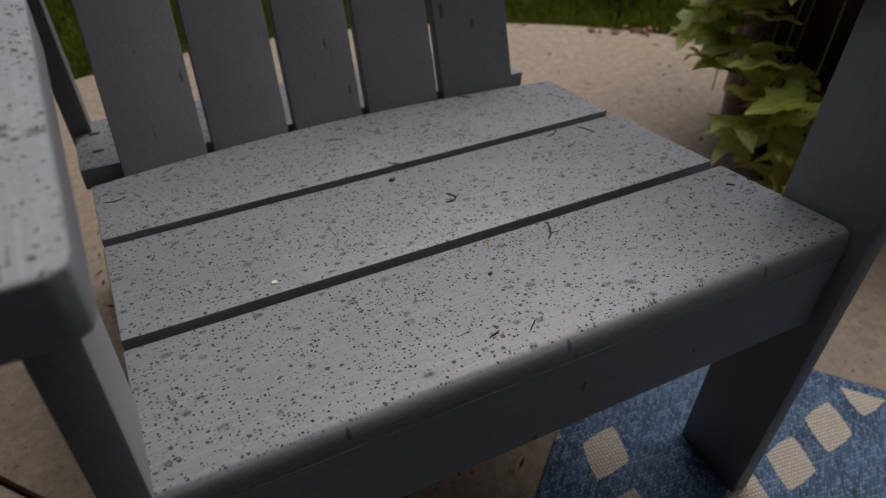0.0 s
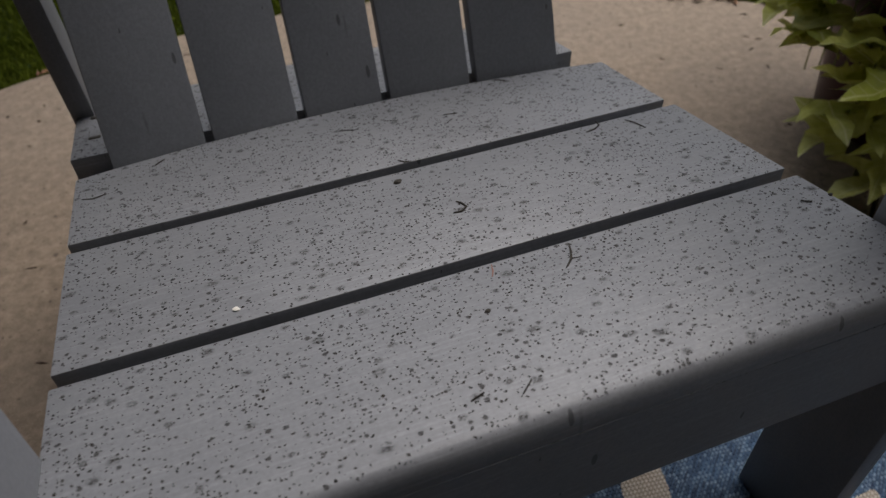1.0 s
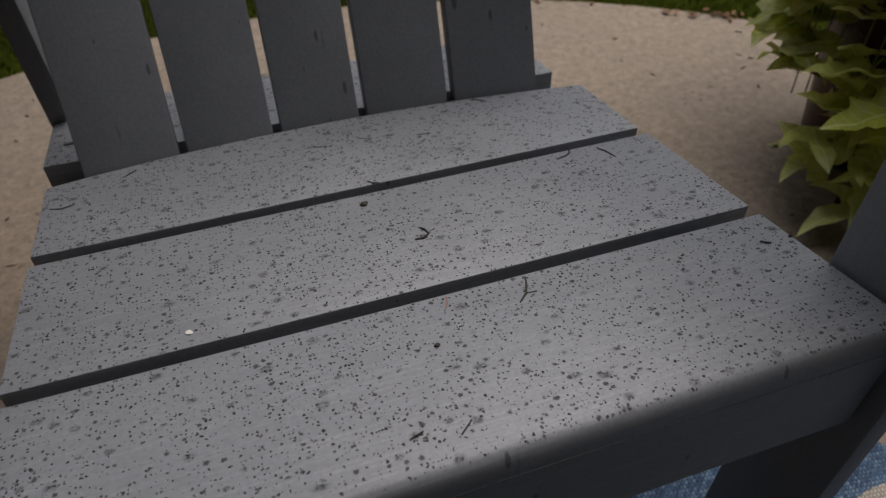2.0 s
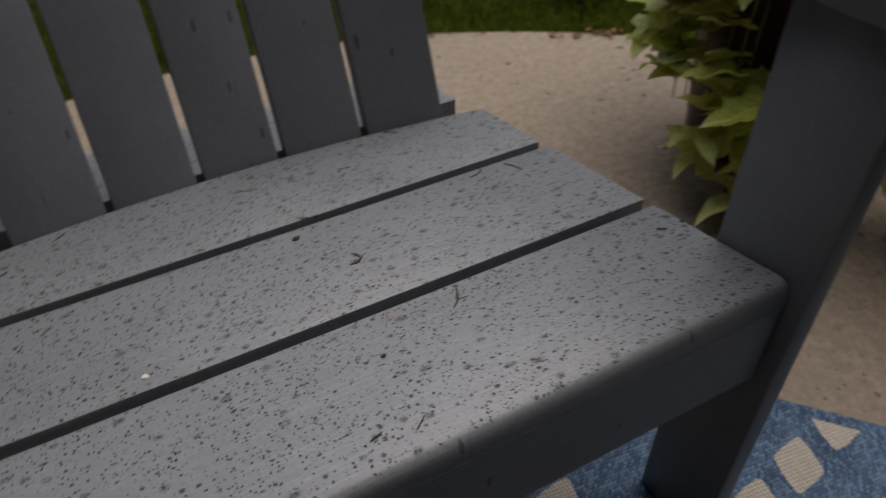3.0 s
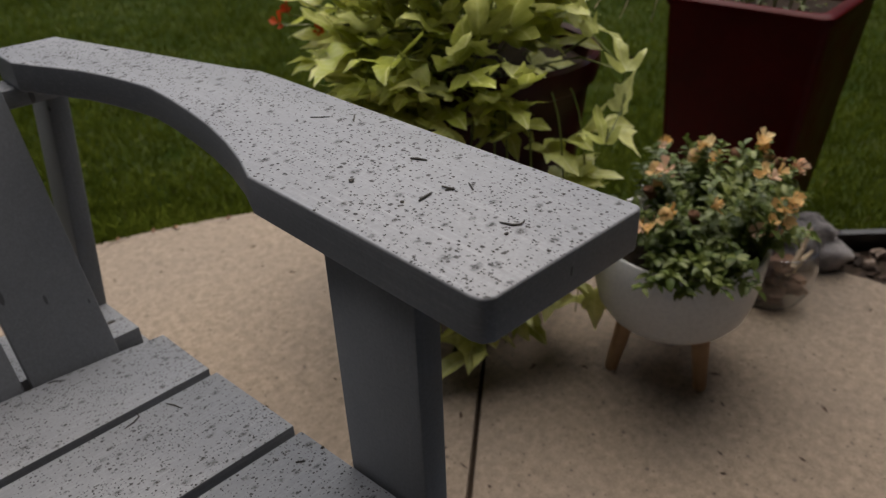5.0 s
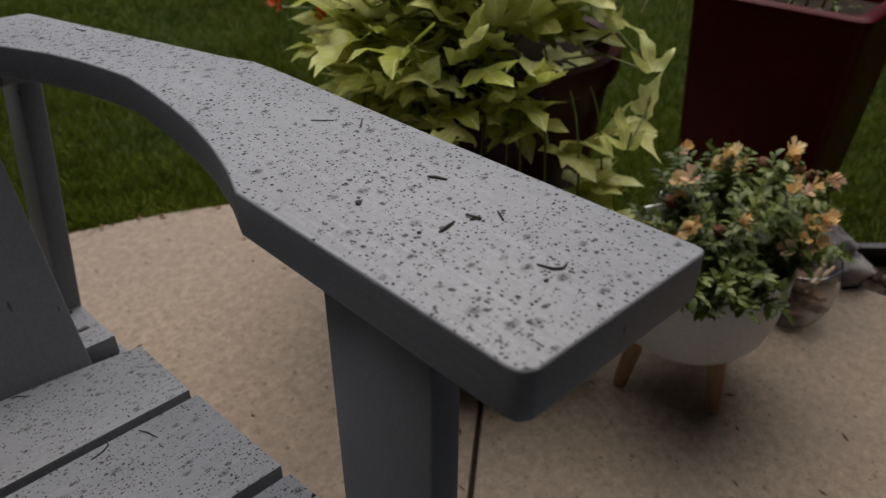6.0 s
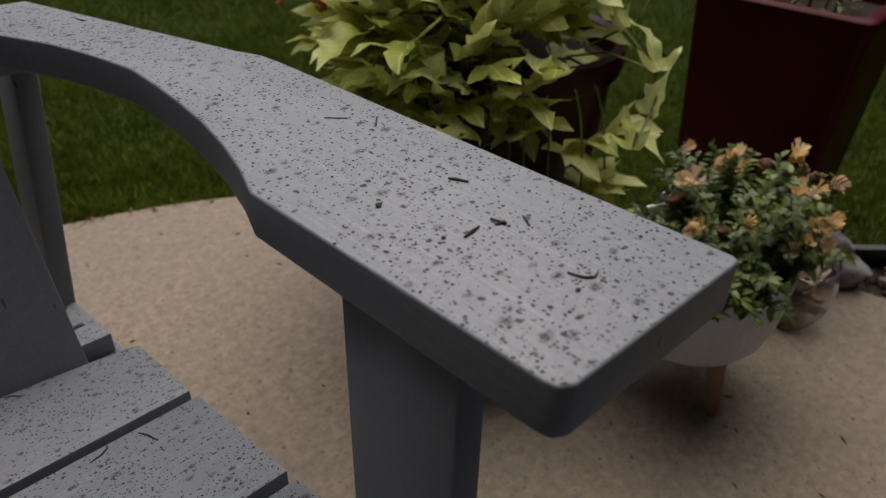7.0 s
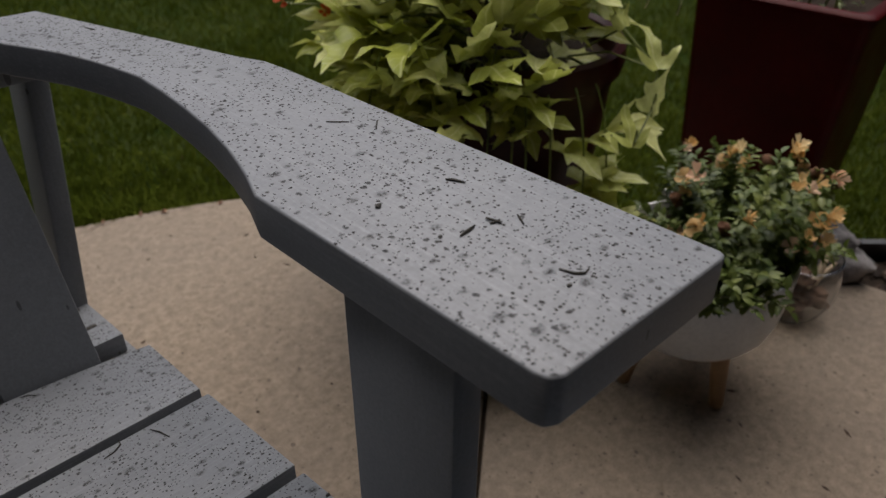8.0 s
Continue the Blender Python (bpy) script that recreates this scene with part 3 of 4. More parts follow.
# a loose dome of large leaves over the pot
for k in range(395):
    az = rng.uniform(0, 360)
    el = rng.uniform(-18, 85)
    reach = (rng.uniform(0.15, 0.275) if k < 265 else rng.uniform(0.04, 0.18)) * (1 - 0.25 * max(0, el) / 80)
    out = Vector((math.cos(radians(az)) * math.cos(radians(el)), math.sin(radians(az)) * math.cos(radians(el)), math.sin(radians(el))))
    right = out.x * 0.65 - out.y * 0.76
    if right > 0.2:
        reach *= 1 - 0.30 * right
    at = VINE + Vector((-0.015, 0.03, 0.485)) + Vector((out.x * reach, out.y * reach, out.z * 0.21))
    if at.z < 0.50 and (244 < az < 290 and k % 2 or az >= 290 or az < 15):      # the pot's glazed side stays bare here
        continue
    spots.append((at, out, rng.uniform(0.058, 0.102)))
for k in range(78):
    az, el = rng.uniform(140, 238), rng.uniform(-30, 45)
    out = Vector((math.cos(radians(az)) * math.cos(radians(el)), math.sin(radians(az)) * math.cos(radians(el)), math.sin(radians(el))))
    reach = rng.uniform(0.18, 0.245)
    spots.append((VINE + Vector((-0.005, 0.015, 0.475 + 0.18 * out.z)) + Vector((out.x * reach, out.y * reach, 0)), Vector((out.x * 0.5, out.y * 0.5, 0.5 * out.z + 0.4)), rng.uniform(0.058, 0.098)))
# leaves hanging before the pot's glazed side, below its rim
for k in range(18):
    az = rng.uniform(250, 288)
    out = Vector((math.cos(radians(az)), math.sin(radians(az)), 0))
    spots.append((VINE + out * rng.uniform(0.18, 0.225) + Vector((0, 0, rng.uniform(0.23, 0.395))), out + Vector((0, 0, rng.uniform(-0.2, 0.5))), rng.uniform(0.066, 0.100)))
# trailing runners: azimuth, how far out and how low they reach, leaves along them
for az, far, low, count in ((172, 0.205, 0.12, 8), (186, 0.205, 0.14, 7), (206, 0.20, 0.06, 6), (226, 0.205, 0.05, 6), (241, 0.215, 0.05, 7), (254, 0.225, 0.09, 6), (160, 0.195, 0.16, 7), (266, 0.225, 0.05, 7), (140, 0.195, 0.20, 6), (195, 0.20, 0.17, 7), (150, 0.190, 0.14, 8), (178, 0.20, 0.13, 8), (122, 0.19, 0.28, 5), (204, 0.245, 0.06, 6), (217, 0.26, 0.05, 6), (230, 0.255, 0.05, 6), (168, 0.205, 0.20, 8)):
    d = Vector((math.cos(radians(az)), math.sin(radians(az)), 0))
    top = 0.57 if az < 205 else 0.515
    ends = [VINE + d * 0.09 + Vector((0, 0, 0.45)), VINE + d * 0.185 + Vector((0, 0, top)), VINE + d * (far + 0.02) + Vector((0, 0, top - 0.10)), VINE + d * far + Vector((0, 0, low))]
    line = [((1 - f) ** 3) * ends[0] + (3 * f * (1 - f) ** 2) * ends[1] + (3 * f * f * (1 - f)) * ends[2] + (f ** 3) * ends[3] for f in np.linspace(0, 1, 13).tolist()]
    rod(line, [0.0022 - 0.001 * i / 12 for i in range(13)], 5, stem_bm)
    first = 3.0 if az < 200 else 10.0 if az < 236 else 8.6
    for i in range(round(count * 1.3)):
        f = first + (11.9 - first) * min(1.0, (i + rng.random()) / (count * 1.3)) ** (1.0 if az > 200 else 0.55)
        k = int(f)
        at = line[k].lerp(line[k + 1], f - k) + Vector((rng.uniform(-.03, .03), rng.uniform(-.03, .03), rng.uniform(-.01, .02)))
        at.z = max(at.z, 0.04)
        side = Vector((-d.y, d.x, 0)) * rng.choice((-0.8, 0.8))
        spots.append((at, d + side + Vector((0, 0, 0.1)), rng.uniform(0.068, 0.108) if az < 238 else rng.uniform(0.060, 0.095)))
PALE_AT = Vector((0.785, 0.105, 0.268))
# one pale runner hangs clear of the pot beside the tall planter
hang = [Vector(v) for v in ((0.925, 0.175, 0.530), (0.935, 0.120, 0.485), (0.913, 0.106, 0.440), (0.868, 0.098, 0.405))]
rod([VINE + Vector((0.04, -0.12, 0.47))] + hang, [0.002, 0.002, 0.0018, 0.0015, 0.001], 5, stem_bm)
for at, size in zip(hang, (0.060, 0.062, 0.060, 0.058)):
    spots.append((at, Vector((0.35, 0.45, 0.9)), size))
for at, out, size in spots:
    if 0.93 < at.x and at.y < 0.20 and at.z < 0.34:      # kept clear of the white bowl
        continue
    shared("leaf", rng.choice(VINE_MESHES), vine, leaf_pose(at, out, size, rng))
    if rng.random() < 0.4:
        root = VINE + Vector((0, 0, 0.45)) if at.z > 0.48 else at + Vector((-0.03 * out.x, -0.03 * out.y, 0.03))
        rod([root.lerp(at, 0.45), root.lerp(at, 0.7) + Vector((0, 0, 0.015)), at], [0.0015, 0.0014, 0.0011], 4, stem_bm)


def blossom(seed, material, petals=5):
    """An open, ruffled flower about 1 across, facing +z, with a cup of petals."""
    r = random.Random(seed)
    bm = bmesh.new()
    for k in range(petals):
        a = k * math.tau / petals + r.uniform(-.15, .15)
        wide, cup, grow = r.uniform(0.16, 0.30), r.uniform(0.3, 1.5), r.uniform(0.7, 1.15)
        rows = []
        for f, w in ((0.06, 0.06), (0.25, 0.6), (0.42, 1.0), (0.54, 0.7)):
            rows.append([bm.verts.new(Matrix.Rotation(a, 3, "Z") @ Vector((f * grow, s * w * wide, cup * f + 0.05 * math.sin(7 * f + 5 * s + k) + 0.08 * abs(s)))) for s in (-1, 0, 1)])
        for p, q in zip(rows, rows[1:]):
            for i in (0, 1):
                bm.faces.new((p[i], q[i], q[i + 1], p[i + 1]))
    return mesh_of(bm, "petals", material, 180)


def flower_thing(parent, petals_mesh, at, size, rng, throat):
    out = Vector((rng.uniform(-1, .3), rng.uniform(-1, .4), rng.uniform(0.2, 1.0))).normalized()
    m = Matrix.Translation(at) @ out.to_track_quat("Z", "Y").to_matrix().to_4x4() @ Matrix.Rotation(rng.uniform(0, 6), 4, "Z") @ Matrix.Scale(size, 4)
    f = shared("flower", petals_mesh, parent, m)
    if throat:
        bit = new("throat", THROAT)
        bit.parent = f
    return f


bm = bmesh.new()
bmesh.ops.create_icosphere(bm, subdivisions=1, radius=0.08)
THROAT = mesh_of(bm, "throat", EYE)
AMBER = [blossom(k, PETAL_YELLOW) for k in range(3)]
PEACH = [blossom(k + 5, PETAL_PEACH) for k in range(2)]
ORANGE = [blossom(k + 9, PETAL_RED) for k in range(2)]

# red-orange bedding flowers on the far side of the round pot
for k in range(6):
    at = Vector((0.715 + rng.uniform(-.05, .06), 0.575 + rng.uniform(-.06, .05), 0.53 + rng.uniform(-.03, .10)))
    rod([VINE + Vector((-0.06, 0.08, 0.46)), (VINE + Vector((-0.06, 0.08, 0.5))).lerp(at, 0.6), at - Vector((0, 0, 0.002))], [0.0016, 0.0014, 0.001], 4, stem_bm)
    tagged(flower_thing(vine, rng.choice(ORANGE), at, rng.uniform(0.016, 0.026), rng, True), "small orange-red flower")

tagged(part("stalk", stem_bm, VINE_STEM, vine, "thin green stalks"), kind="stuff")
dead_leaf = mesh_of(lobed_leaf(6), "withered_leaf", STICK, 180)
tagged(shared("withered_leaf", dead_leaf, vine, leaf_pose(PALE_AT, (-0.5, -0.7, 0.3), 0.045, random.Random(3))), "pale dried leaf")
TAG_AT = (1.045, 0.105, 0.250)


def leafy_tuft(centre, radius, height, count, size, seed):
    """A mound of small pointed leaves, joined: centre of its foot, spread and height."""
    r = random.Random(seed)
    verts, faces = [], []
    for _ in range(count):
        a, e = r.uniform(0, math.tau), math.asin(r.uniform(-0.05, 1))
        k = r.uniform(0.55, 1.0) * (1 + 0.18 * math.sin(3 * a + seed) + 0.1 * math.sin(5 * a))
        out = Vector((math.cos(a) * math.cos(e), math.sin(a) * math.cos(e), math.sin(e)))
        at = Vector(centre) + Vector((out.x * radius * k, out.y * radius * k, out.z * height * k))
        way = (out + Vector((r.uniform(-.8, .8), r.uniform(-.8, .8), r.uniform(-.7, .6)))).normalized()
        side = way.cross(Vector((r.uniform(-.3, .3), r.uniform(-.3, .3), 1))).normalized()
        up = side.cross(way)
        L = size * r.uniform(0.6, 1.2)
        w = L * r.uniform(0.2, 0.3)
        n = len(verts)
        for f, s, z in ((0, 0, 0), (0.35, -1, .12), (0.4, 0, 0), (0.35, 1, .12), (0.75, -.6, -.02), (0.75, 0, -.10), (0.75, .6, -.02), (1.0, 0, -.22)):
            verts.append(tuple(at + way * (L * f) + side * (w * s) + up * (L * z)))
        faces += [tuple(n + i for i in q) for q in ((0, 2, 1), (0, 3, 2), (1, 2, 5, 4), (2, 3, 6, 5), (4, 5, 7), (5, 6, 7))]
    me = bpy.data.meshes.new("foliage")
    me.from_pydata(verts, [], faces)
    bm = bmesh.new()
    bm.from_mesh(me)
    bpy.data.meshes.remove(me)
    return bm


# white bowl on wooden legs
BOWL = Vector((0.990, 0.025, 0.0))
bowl = thing("bowl_planter", BOWL, "matt white ceramic bowl planter on three pale wooden legs", "planter")
part("bowl", lathe([(0, 0.082), (0.062, 0.0825), (0.086, 0.087), (0.104, 0.098), (0.117, 0.117), (0.125, 0.146), (0.1295, 0.186), (0.131, 0.232), (0.1295, 0.2345), (0.1255, 0.2345), (0.124, 0.232), (0.122, 0.20), (0.0, 0.19)], BOWL, 64), WHITE_CERAMIC, bowl)
part("soil", lathe([(0, 0.217), (0.07, 0.219), (0.1228, 0.211)], BOWL), SOIL, bowl, "dark potting soil")
for x, y in ((0.950, -0.068), (0.893, 0.062), (1.078, 0.075)):
    d = Vector((x, y, 0)) - BOWL
    top = BOWL + d * 0.80 + Vector((0, 0, 0.104))
    part("leg", rod([(x, y, 0.0), (x, y, 0.004), tuple(Vector((x, y, 0)).lerp(top, 0.5)), tuple(top)], [0.009, 0.0105, 0.0125, 0.0145], 16), PALE_WOOD, bowl, "tapered pale wooden leg")
bedding = thing("bedding_plant", BOWL + Vector((0, 0, 0.205)), "bushy green bedding plant with amber flowers in the white bowl", "plant")
HEART = BOWL + Vector((0.022, -0.027, 0.215))


def leafy_shoots(seed):
    """Shoots of paired oval leaves rising from the bowl; the outer ones hang over its rim. Gives the leaves and the upright tips."""
    r = random.Random(seed)
    verts, faces, tips = [], [], []
    for k in range(180):
        low = k >= 105
        az = radians(r.uniform(190, 264)) if low else r.uniform(0, math.tau)
        rise = radians(r.uniform(12, 45) if low else math.degrees(math.asin(r.uniform(0.58, 1.0))))
        reach = r.uniform(0.070, 0.104) if low else r.uniform(0.064, 0.108) + 0.080 * math.sin(rise) ** 2
        d = Vector((math.cos(az) * math.cos(rise), math.sin(az) * math.cos(rise), math.sin(rise)))
        foot = HEART + Vector((math.cos(az), math.sin(az), 0)) * r.uniform(0.0, 0.055)
        if low:
            foot += Vector((-0.058, 0.012, 0.018))
        sag = r.uniform(0.10, 0.30) if low else r.uniform(0.0, 0.12)
        n = int(reach / 0.0085)
        for i in range(n):
            f = (i + 1) / n
            if f < 0.3:
                continue
            at = foot + d * (reach * f) - Vector((0, 0, sag * reach * f * f))
            flat = Vector((at.x - BOWL.x, at.y - BOWL.y, 0))
            if flat.length < 0.140 and at.z < 0.244:
                at.z = 0.244 + r.uniform(0, 0.012)
            if (at - Vector(TAG_AT)).length < 0.045:
                continue
            turn = 2.4 * i + r.uniform(-.5, .5)
            a = d.cross(Vector((0.3, 0.2, 0.93))).normalized()
            b = d.cross(a)
            for flip in (0, math.pi):
                way = (math.cos(turn + flip) * a + math.sin(turn + flip) * b + d * r.uniform(0.3, 0.9) + Vector((0, 0, r.uniform(-.25, .15)))).normalized()
                if flat.length < 0.140 and at.z < 0.262:
                    way.z = abs(way.z)
                side = way.cross(Vector((r.uniform(-.25, .25), r.uniform(-.25, .25), 1))).normalized()
                up = side.cross(way)
                L = r.uniform(0.021, 0.033) * (1.05 - 0.45 * f)
                w = L * r.uniform(0.24, 0.34)
                n0 = len(verts)
                for g, s, z in ((0, 0, 0), (0.3, -1, .14), (0.35, 0, 0), (0.3, 1, .14), (0.7, -.75, .02), (0.72, 0, -.08), (0.7, .75, .02), (1.0, 0, -.2)):
                    verts.append(tuple(at + way * (L * g) + side * (w * s) + up * (L * z)))
                faces += [tuple(n0 + j for j in q) for q in ((0, 2, 1), (0, 3, 2), (1, 2, 5, 4), (2, 3, 6, 5), (4, 5, 7), (5, 6, 7))]
        if not low:
            tips.append((foot + d * reach - Vector((0, 0, sag * reach)), d))
    me = bpy.data.meshes.new("foliage")
    me.from_pydata(verts, [], faces)
    bm = bmesh.new()
    bm.from_mesh(me)
    bpy.data.meshes.remove(me)
    return bm, tips


bm, tips = leafy_shoots(4)
tagged(part("foliage", bm, FLOWER_LEAF, bedding, angle=180), kind="stuff")
rng = random.Random(23)
for k, (at, d) in enumerate(tips):
    if k % 4 or (at - Vector(TAG_AT)).length < 0.05:
        continue
    for j in range(rng.choice((1, 2, 2))):
        flower_thing(bedding, rng.choice(AMBER if rng.random() < 0.7 else PEACH), at + Vector((rng.uniform(-.010, .010), rng.uniform(-.010, .010), rng.uniform(0.0, 0.010))), rng.uniform(0.016, 0.024), rng, True)
wilt = [mesh_of(pebble((1, 1, 1.4), k, 0.8, 2), "withered_flower", DRY_BLOOM) for k in range(2)]
for at, d in tips[2::16]:
    shared("withered_flower", rng.choice(wilt), bedding, Matrix.Translation(at) @ Matrix.Rotation(rng.uniform(0, 3), 4, "X") @ Matrix.Scale(0.0075, 4))

# tall square red planter
RED_AT = Vector((1.439, 0.147, 0.0))
RED_TURN = Matrix.Translation(RED_AT) @ Matrix.Rotation(radians(5), 4, "Z")
red = thing("tall_planter", RED_AT, "tall square oxblood-red glazed planter, tapering to its foot", "planter")


def square_shell(rows):
    """Square rings (half width, height) joined into a hollow shell."""
    bm = bmesh.new()
    rings = []
    for h, z in rows:
        r = min(0.02, h * 0.2)
        ring = []
        for cx, cy, a0 in ((h - r, h - r, 0), (r - h, h - r, 90), (r - h, r - h, 180), (h - r, r - h, 270)):
            for k in range(4):
                a = radians(a0 + 30 * k)
                ring.append(bm.verts.new((cx + r * math.cos(a), cy + r * math.sin(a), z)))
        rings.append(ring)
    for a, b in zip(rings, rings[1:]):
        n = len(a)
        for k in range(n):
            bm.faces.new((a[k], a[(k + 1) % n], b[(k + 1) % n], b[k]))
    bm.faces.new(rings[0][::-1])
    bm.faces.new(rings[-1])
    bmesh.ops.recalc_face_normals(bm, faces=bm.faces)
    bm.transform(RED_TURN)
    return bm


part("pot", square_shell([(0.108, 0.0), (0.112, 0.006), (0.141, 0.484), (0.145, 0.490), (0.145, 0.500), (0.141, 0.504), (0.124, 0.504), (0.120, 0.499), (0.116, 0.45)]), RED_GLAZE, red)
bm = box(-0.119, 0.119, -0.119, 0.119, 0.44, 0.472, 0.004)
bm.transform(RED_TURN)
part("soil", bm, SOIL, red, "dark bark-strewn potting soil")
sprout = thing("potted_plant", RED_AT + Vector((0, 0, 0.47)), "dark green leafy stems in the tall red planter", "plant")
bm = leafy_tuft(RED_AT + Vector((0.0, 0.0, 0.47)), 0.10, 0.08, 130, 0.019, 3)
tagged(part("foliage", bm, FLOWER_LEAF, sprout, angle=180), kind="stuff")
bm = bmesh.new()
for k in range(16):
    a = rng.uniform(0, math.tau)
    d = Vector((math.cos(a), math.sin(a), 0))
    foot = RED_AT + d * 0.05 + Vector((0, 0, 0.47))
    tall = rng.uniform(0.08, 0.26)
    rod([foot, foot + d * 0.03 + Vector((0, 0, tall)), foot + d * rng.uniform(0.06, 0.16) + Vector((0, 0, tall * rng.uniform(0.5, 1.2)))], [0.0025, 0.002, 0.0008], 4, bm)
tagged(part("stalk", bm, VINE_STEM, sprout), kind="stuff")
# dry blades arching over the planter's rim
for bend in (((-0.08, 0.08, 0.48), (-0.13, 0.14, 0.545), (-0.175, 0.175, 0.530), (-0.20, 0.19, 0.46)), ((-0.07, 0.05, 0.48), (-0.13, 0.11, 0.530), (-0.165, 0.135, 0.515), (-0.175, 0.140, 0.455)), ((-0.05, 0.09, 0.48), (-0.12, 0.15, 0.560), (-0.20, 0.20, 0.550), (-0.24, 0.22, 0.480))):
    part("dry_blade", rod([RED_AT + Vector(v) for v in bend], [0.0022, 0.0022, 0.0016, 0.0008], 4), STICK, sprout, "dry tan blade")

# glass bowl of dried cones, boulder, clay pot
DISH = Vector((1.257, -0.028, 0.0))
dish = thing("glass_bowl", DISH, "clear glass bowl standing on the patio", "bowl")
part("glass", lathe([(0, 0.001), (0.036, 0.001), (0.060, 0.012), (0.074, 0.045), (0.076, 0.085), (0.070, 0.122), (0.0675, 0.1225), (0.0735, 0.085), (0.0715, 0.046), (0.058, 0.015), (0.035, 0.004), (0, 0.004)], DISH), GLASS, dish).visible_shadow = False
cones = [mesh_of(pebble((1, 0.8, 0.75), k, 0.9, 2), "dried_cone", CONE) for k in range(3)]
for k in range(34):
    a, r, z = rng.uniform(0, math.tau), rng.uniform(0.01, 0.053), 0.018 + 0.0021 * k
    ob = new("dried_cone", rng.choice(cones))
    ob.matrix_basis = Matrix.Translation(DISH + Vector((r * math.cos(a), r * math.sin(a), z))) @ Matrix.Rotation(rng.uniform(0, 6), 4, "Z") @ Matrix.Scale(rng.uniform(0.013, 0.020), 4)
    tagged(ob, "dried reddish-brown cone heaped in the glass bowl", "dried cone", "cones in the glass bowl")
for foot, tip in (((0.018, -0.030, 0.070), (0.046, -0.036, 0.146)), ((0.004, -0.036, 0.072), (0.008, -0.042, 0.122)), ((-0.012, -0.030, 0.070), (0.030, -0.052, 0.112))):
    ob = part("stick", rod([DISH + Vector(foot), DISH + Vector(foot).lerp(Vector(tip), 0.5), DISH + Vector(tip)], [0.0058, 0.0054, 0.0020], 6), STICK)
    tagged(ob, "bleached wooden stick leaning in the glass bowl", "stick", "sticks in the glass bowl")

ob = new("boulder", mesh_of(pebble((0.092, 0.058, 0.066), 4, 0.5, 4), "boulder", BOULDER))
ob.matrix_basis = pose(1.438, -0.020, 0.022, 8, -6, -42)
tagged(ob, "rough grey boulder at the edge of the stone bed", "rock")
CLAY = Vector((1.640, -0.290, -0.02))
clay = thing("clay_pot", CLAY, "weathered red clay pot in the stone bed", "planter")
part("pot", lathe([(0, 0), (0.042, 0.0), (0.056, 0.085), (0.063, 0.087), (0.064, 0.105), (0.057, 0.106), (0.05, 0.08), (0, 0.08)], CLAY), TERRACOTTA, clay)
part("soil", lathe([(0, 0.096), (0.054, 0.088)], CLAY), SOIL, clay, "dry soil")

# ---- stone bed beyond the slab ----
bed = thing("stone_bed", (1.7, -0.35, 0), "bed of mixed brown river stones along the patio", "stone bed", kind="structure")
inner = [patio_point(a, 0.002) for a in range(-40, 17, 4)]
outer = [(1.455, 0.025), (1.540, -0.055), (1.748, -0.222), (1.92, -0.45), (1.99, -0.75), (1.94, -1.2)]
part("soil", prism(inner + outer, -0.06, -0.022, 0.0), SOIL, bed, "dark damp soil")
bm = bmesh.new()
line = [(1.470, 0.030), (1.552, -0.045), (1.637, -0.125), (1.758, -0.216), (1.93, -0.45), (2.00, -0.75), (1.95, -1.22)]
for lo, hi, w in ((-0.06, 0.010, 0.004), (0.004, 0.020, 0.009)):
    for (xa, ya), (xb, yb) in zip(line, line[1:]):
        d = (Vector((xb, yb, 0)) - Vector((xa, ya, 0))).normalized()
        n = Vector((-d.y, d.x, 0)) * w
        a, b = Vector((xa, ya, 0)) - d * 0.002, Vector((xb, yb, 0)) + d * 0.002
        vs = [bm.verts.new((p.x, p.y, z)) for z in (lo, hi) for p in (a - n, b - n, b + n, a + n)]
        for q in ((0, 1, 2, 3), (4, 7, 6, 5), (0, 4, 5, 1), (1, 5, 6, 2), (2, 6, 7, 3), (3, 7, 4, 0)):
            bm.faces.new([vs[i] for i in q])
bmesh.ops.recalc_face_normals(bm, faces=bm.faces)
tagged(part("edging", bm, BLACK_PLASTIC), "black plastic lawn edging strip round the stone bed", "edging", kind="structure")
stones = [mesh_of(pebble((1, 0.72, 0.48), k + 20, 1.0, 2), "stone", STONE, 24) for k in range(6)]
rng = random.Random(5)
made = 0
while made < 210:
    a, grow = rng.uniform(-20, 15), rng.uniform(0.015, 0.42)
    x, y = patio_point(a, grow)
    limit = 1.55 + (-0.045 - y) * 1.22 if y > -0.216 else 1.758 + (-0.216 - y) * 0.735
    if x > limit - 0.058 or (Vector((x, y)) - Vector((1.446, -0.030))).length < 0.085 or (Vector((x, y)) - CLAY.xy).length < 0.075:
        continue
    size = rng.uniform(0.008, 0.019) if rng.random() < 0.7 else rng.uniform(0.022, 0.040)
    shared("stone", rng.choice(stones), bed, Matrix.Translation((x, y, -0.016 + size * 0.3)) @ Euler((rng.uniform(-.4, .4), rng.uniform(-.4, .4), rng.uniform(0, 6))).to_matrix().to_4x4() @ Matrix.Scale(size, 4))
    made += 1

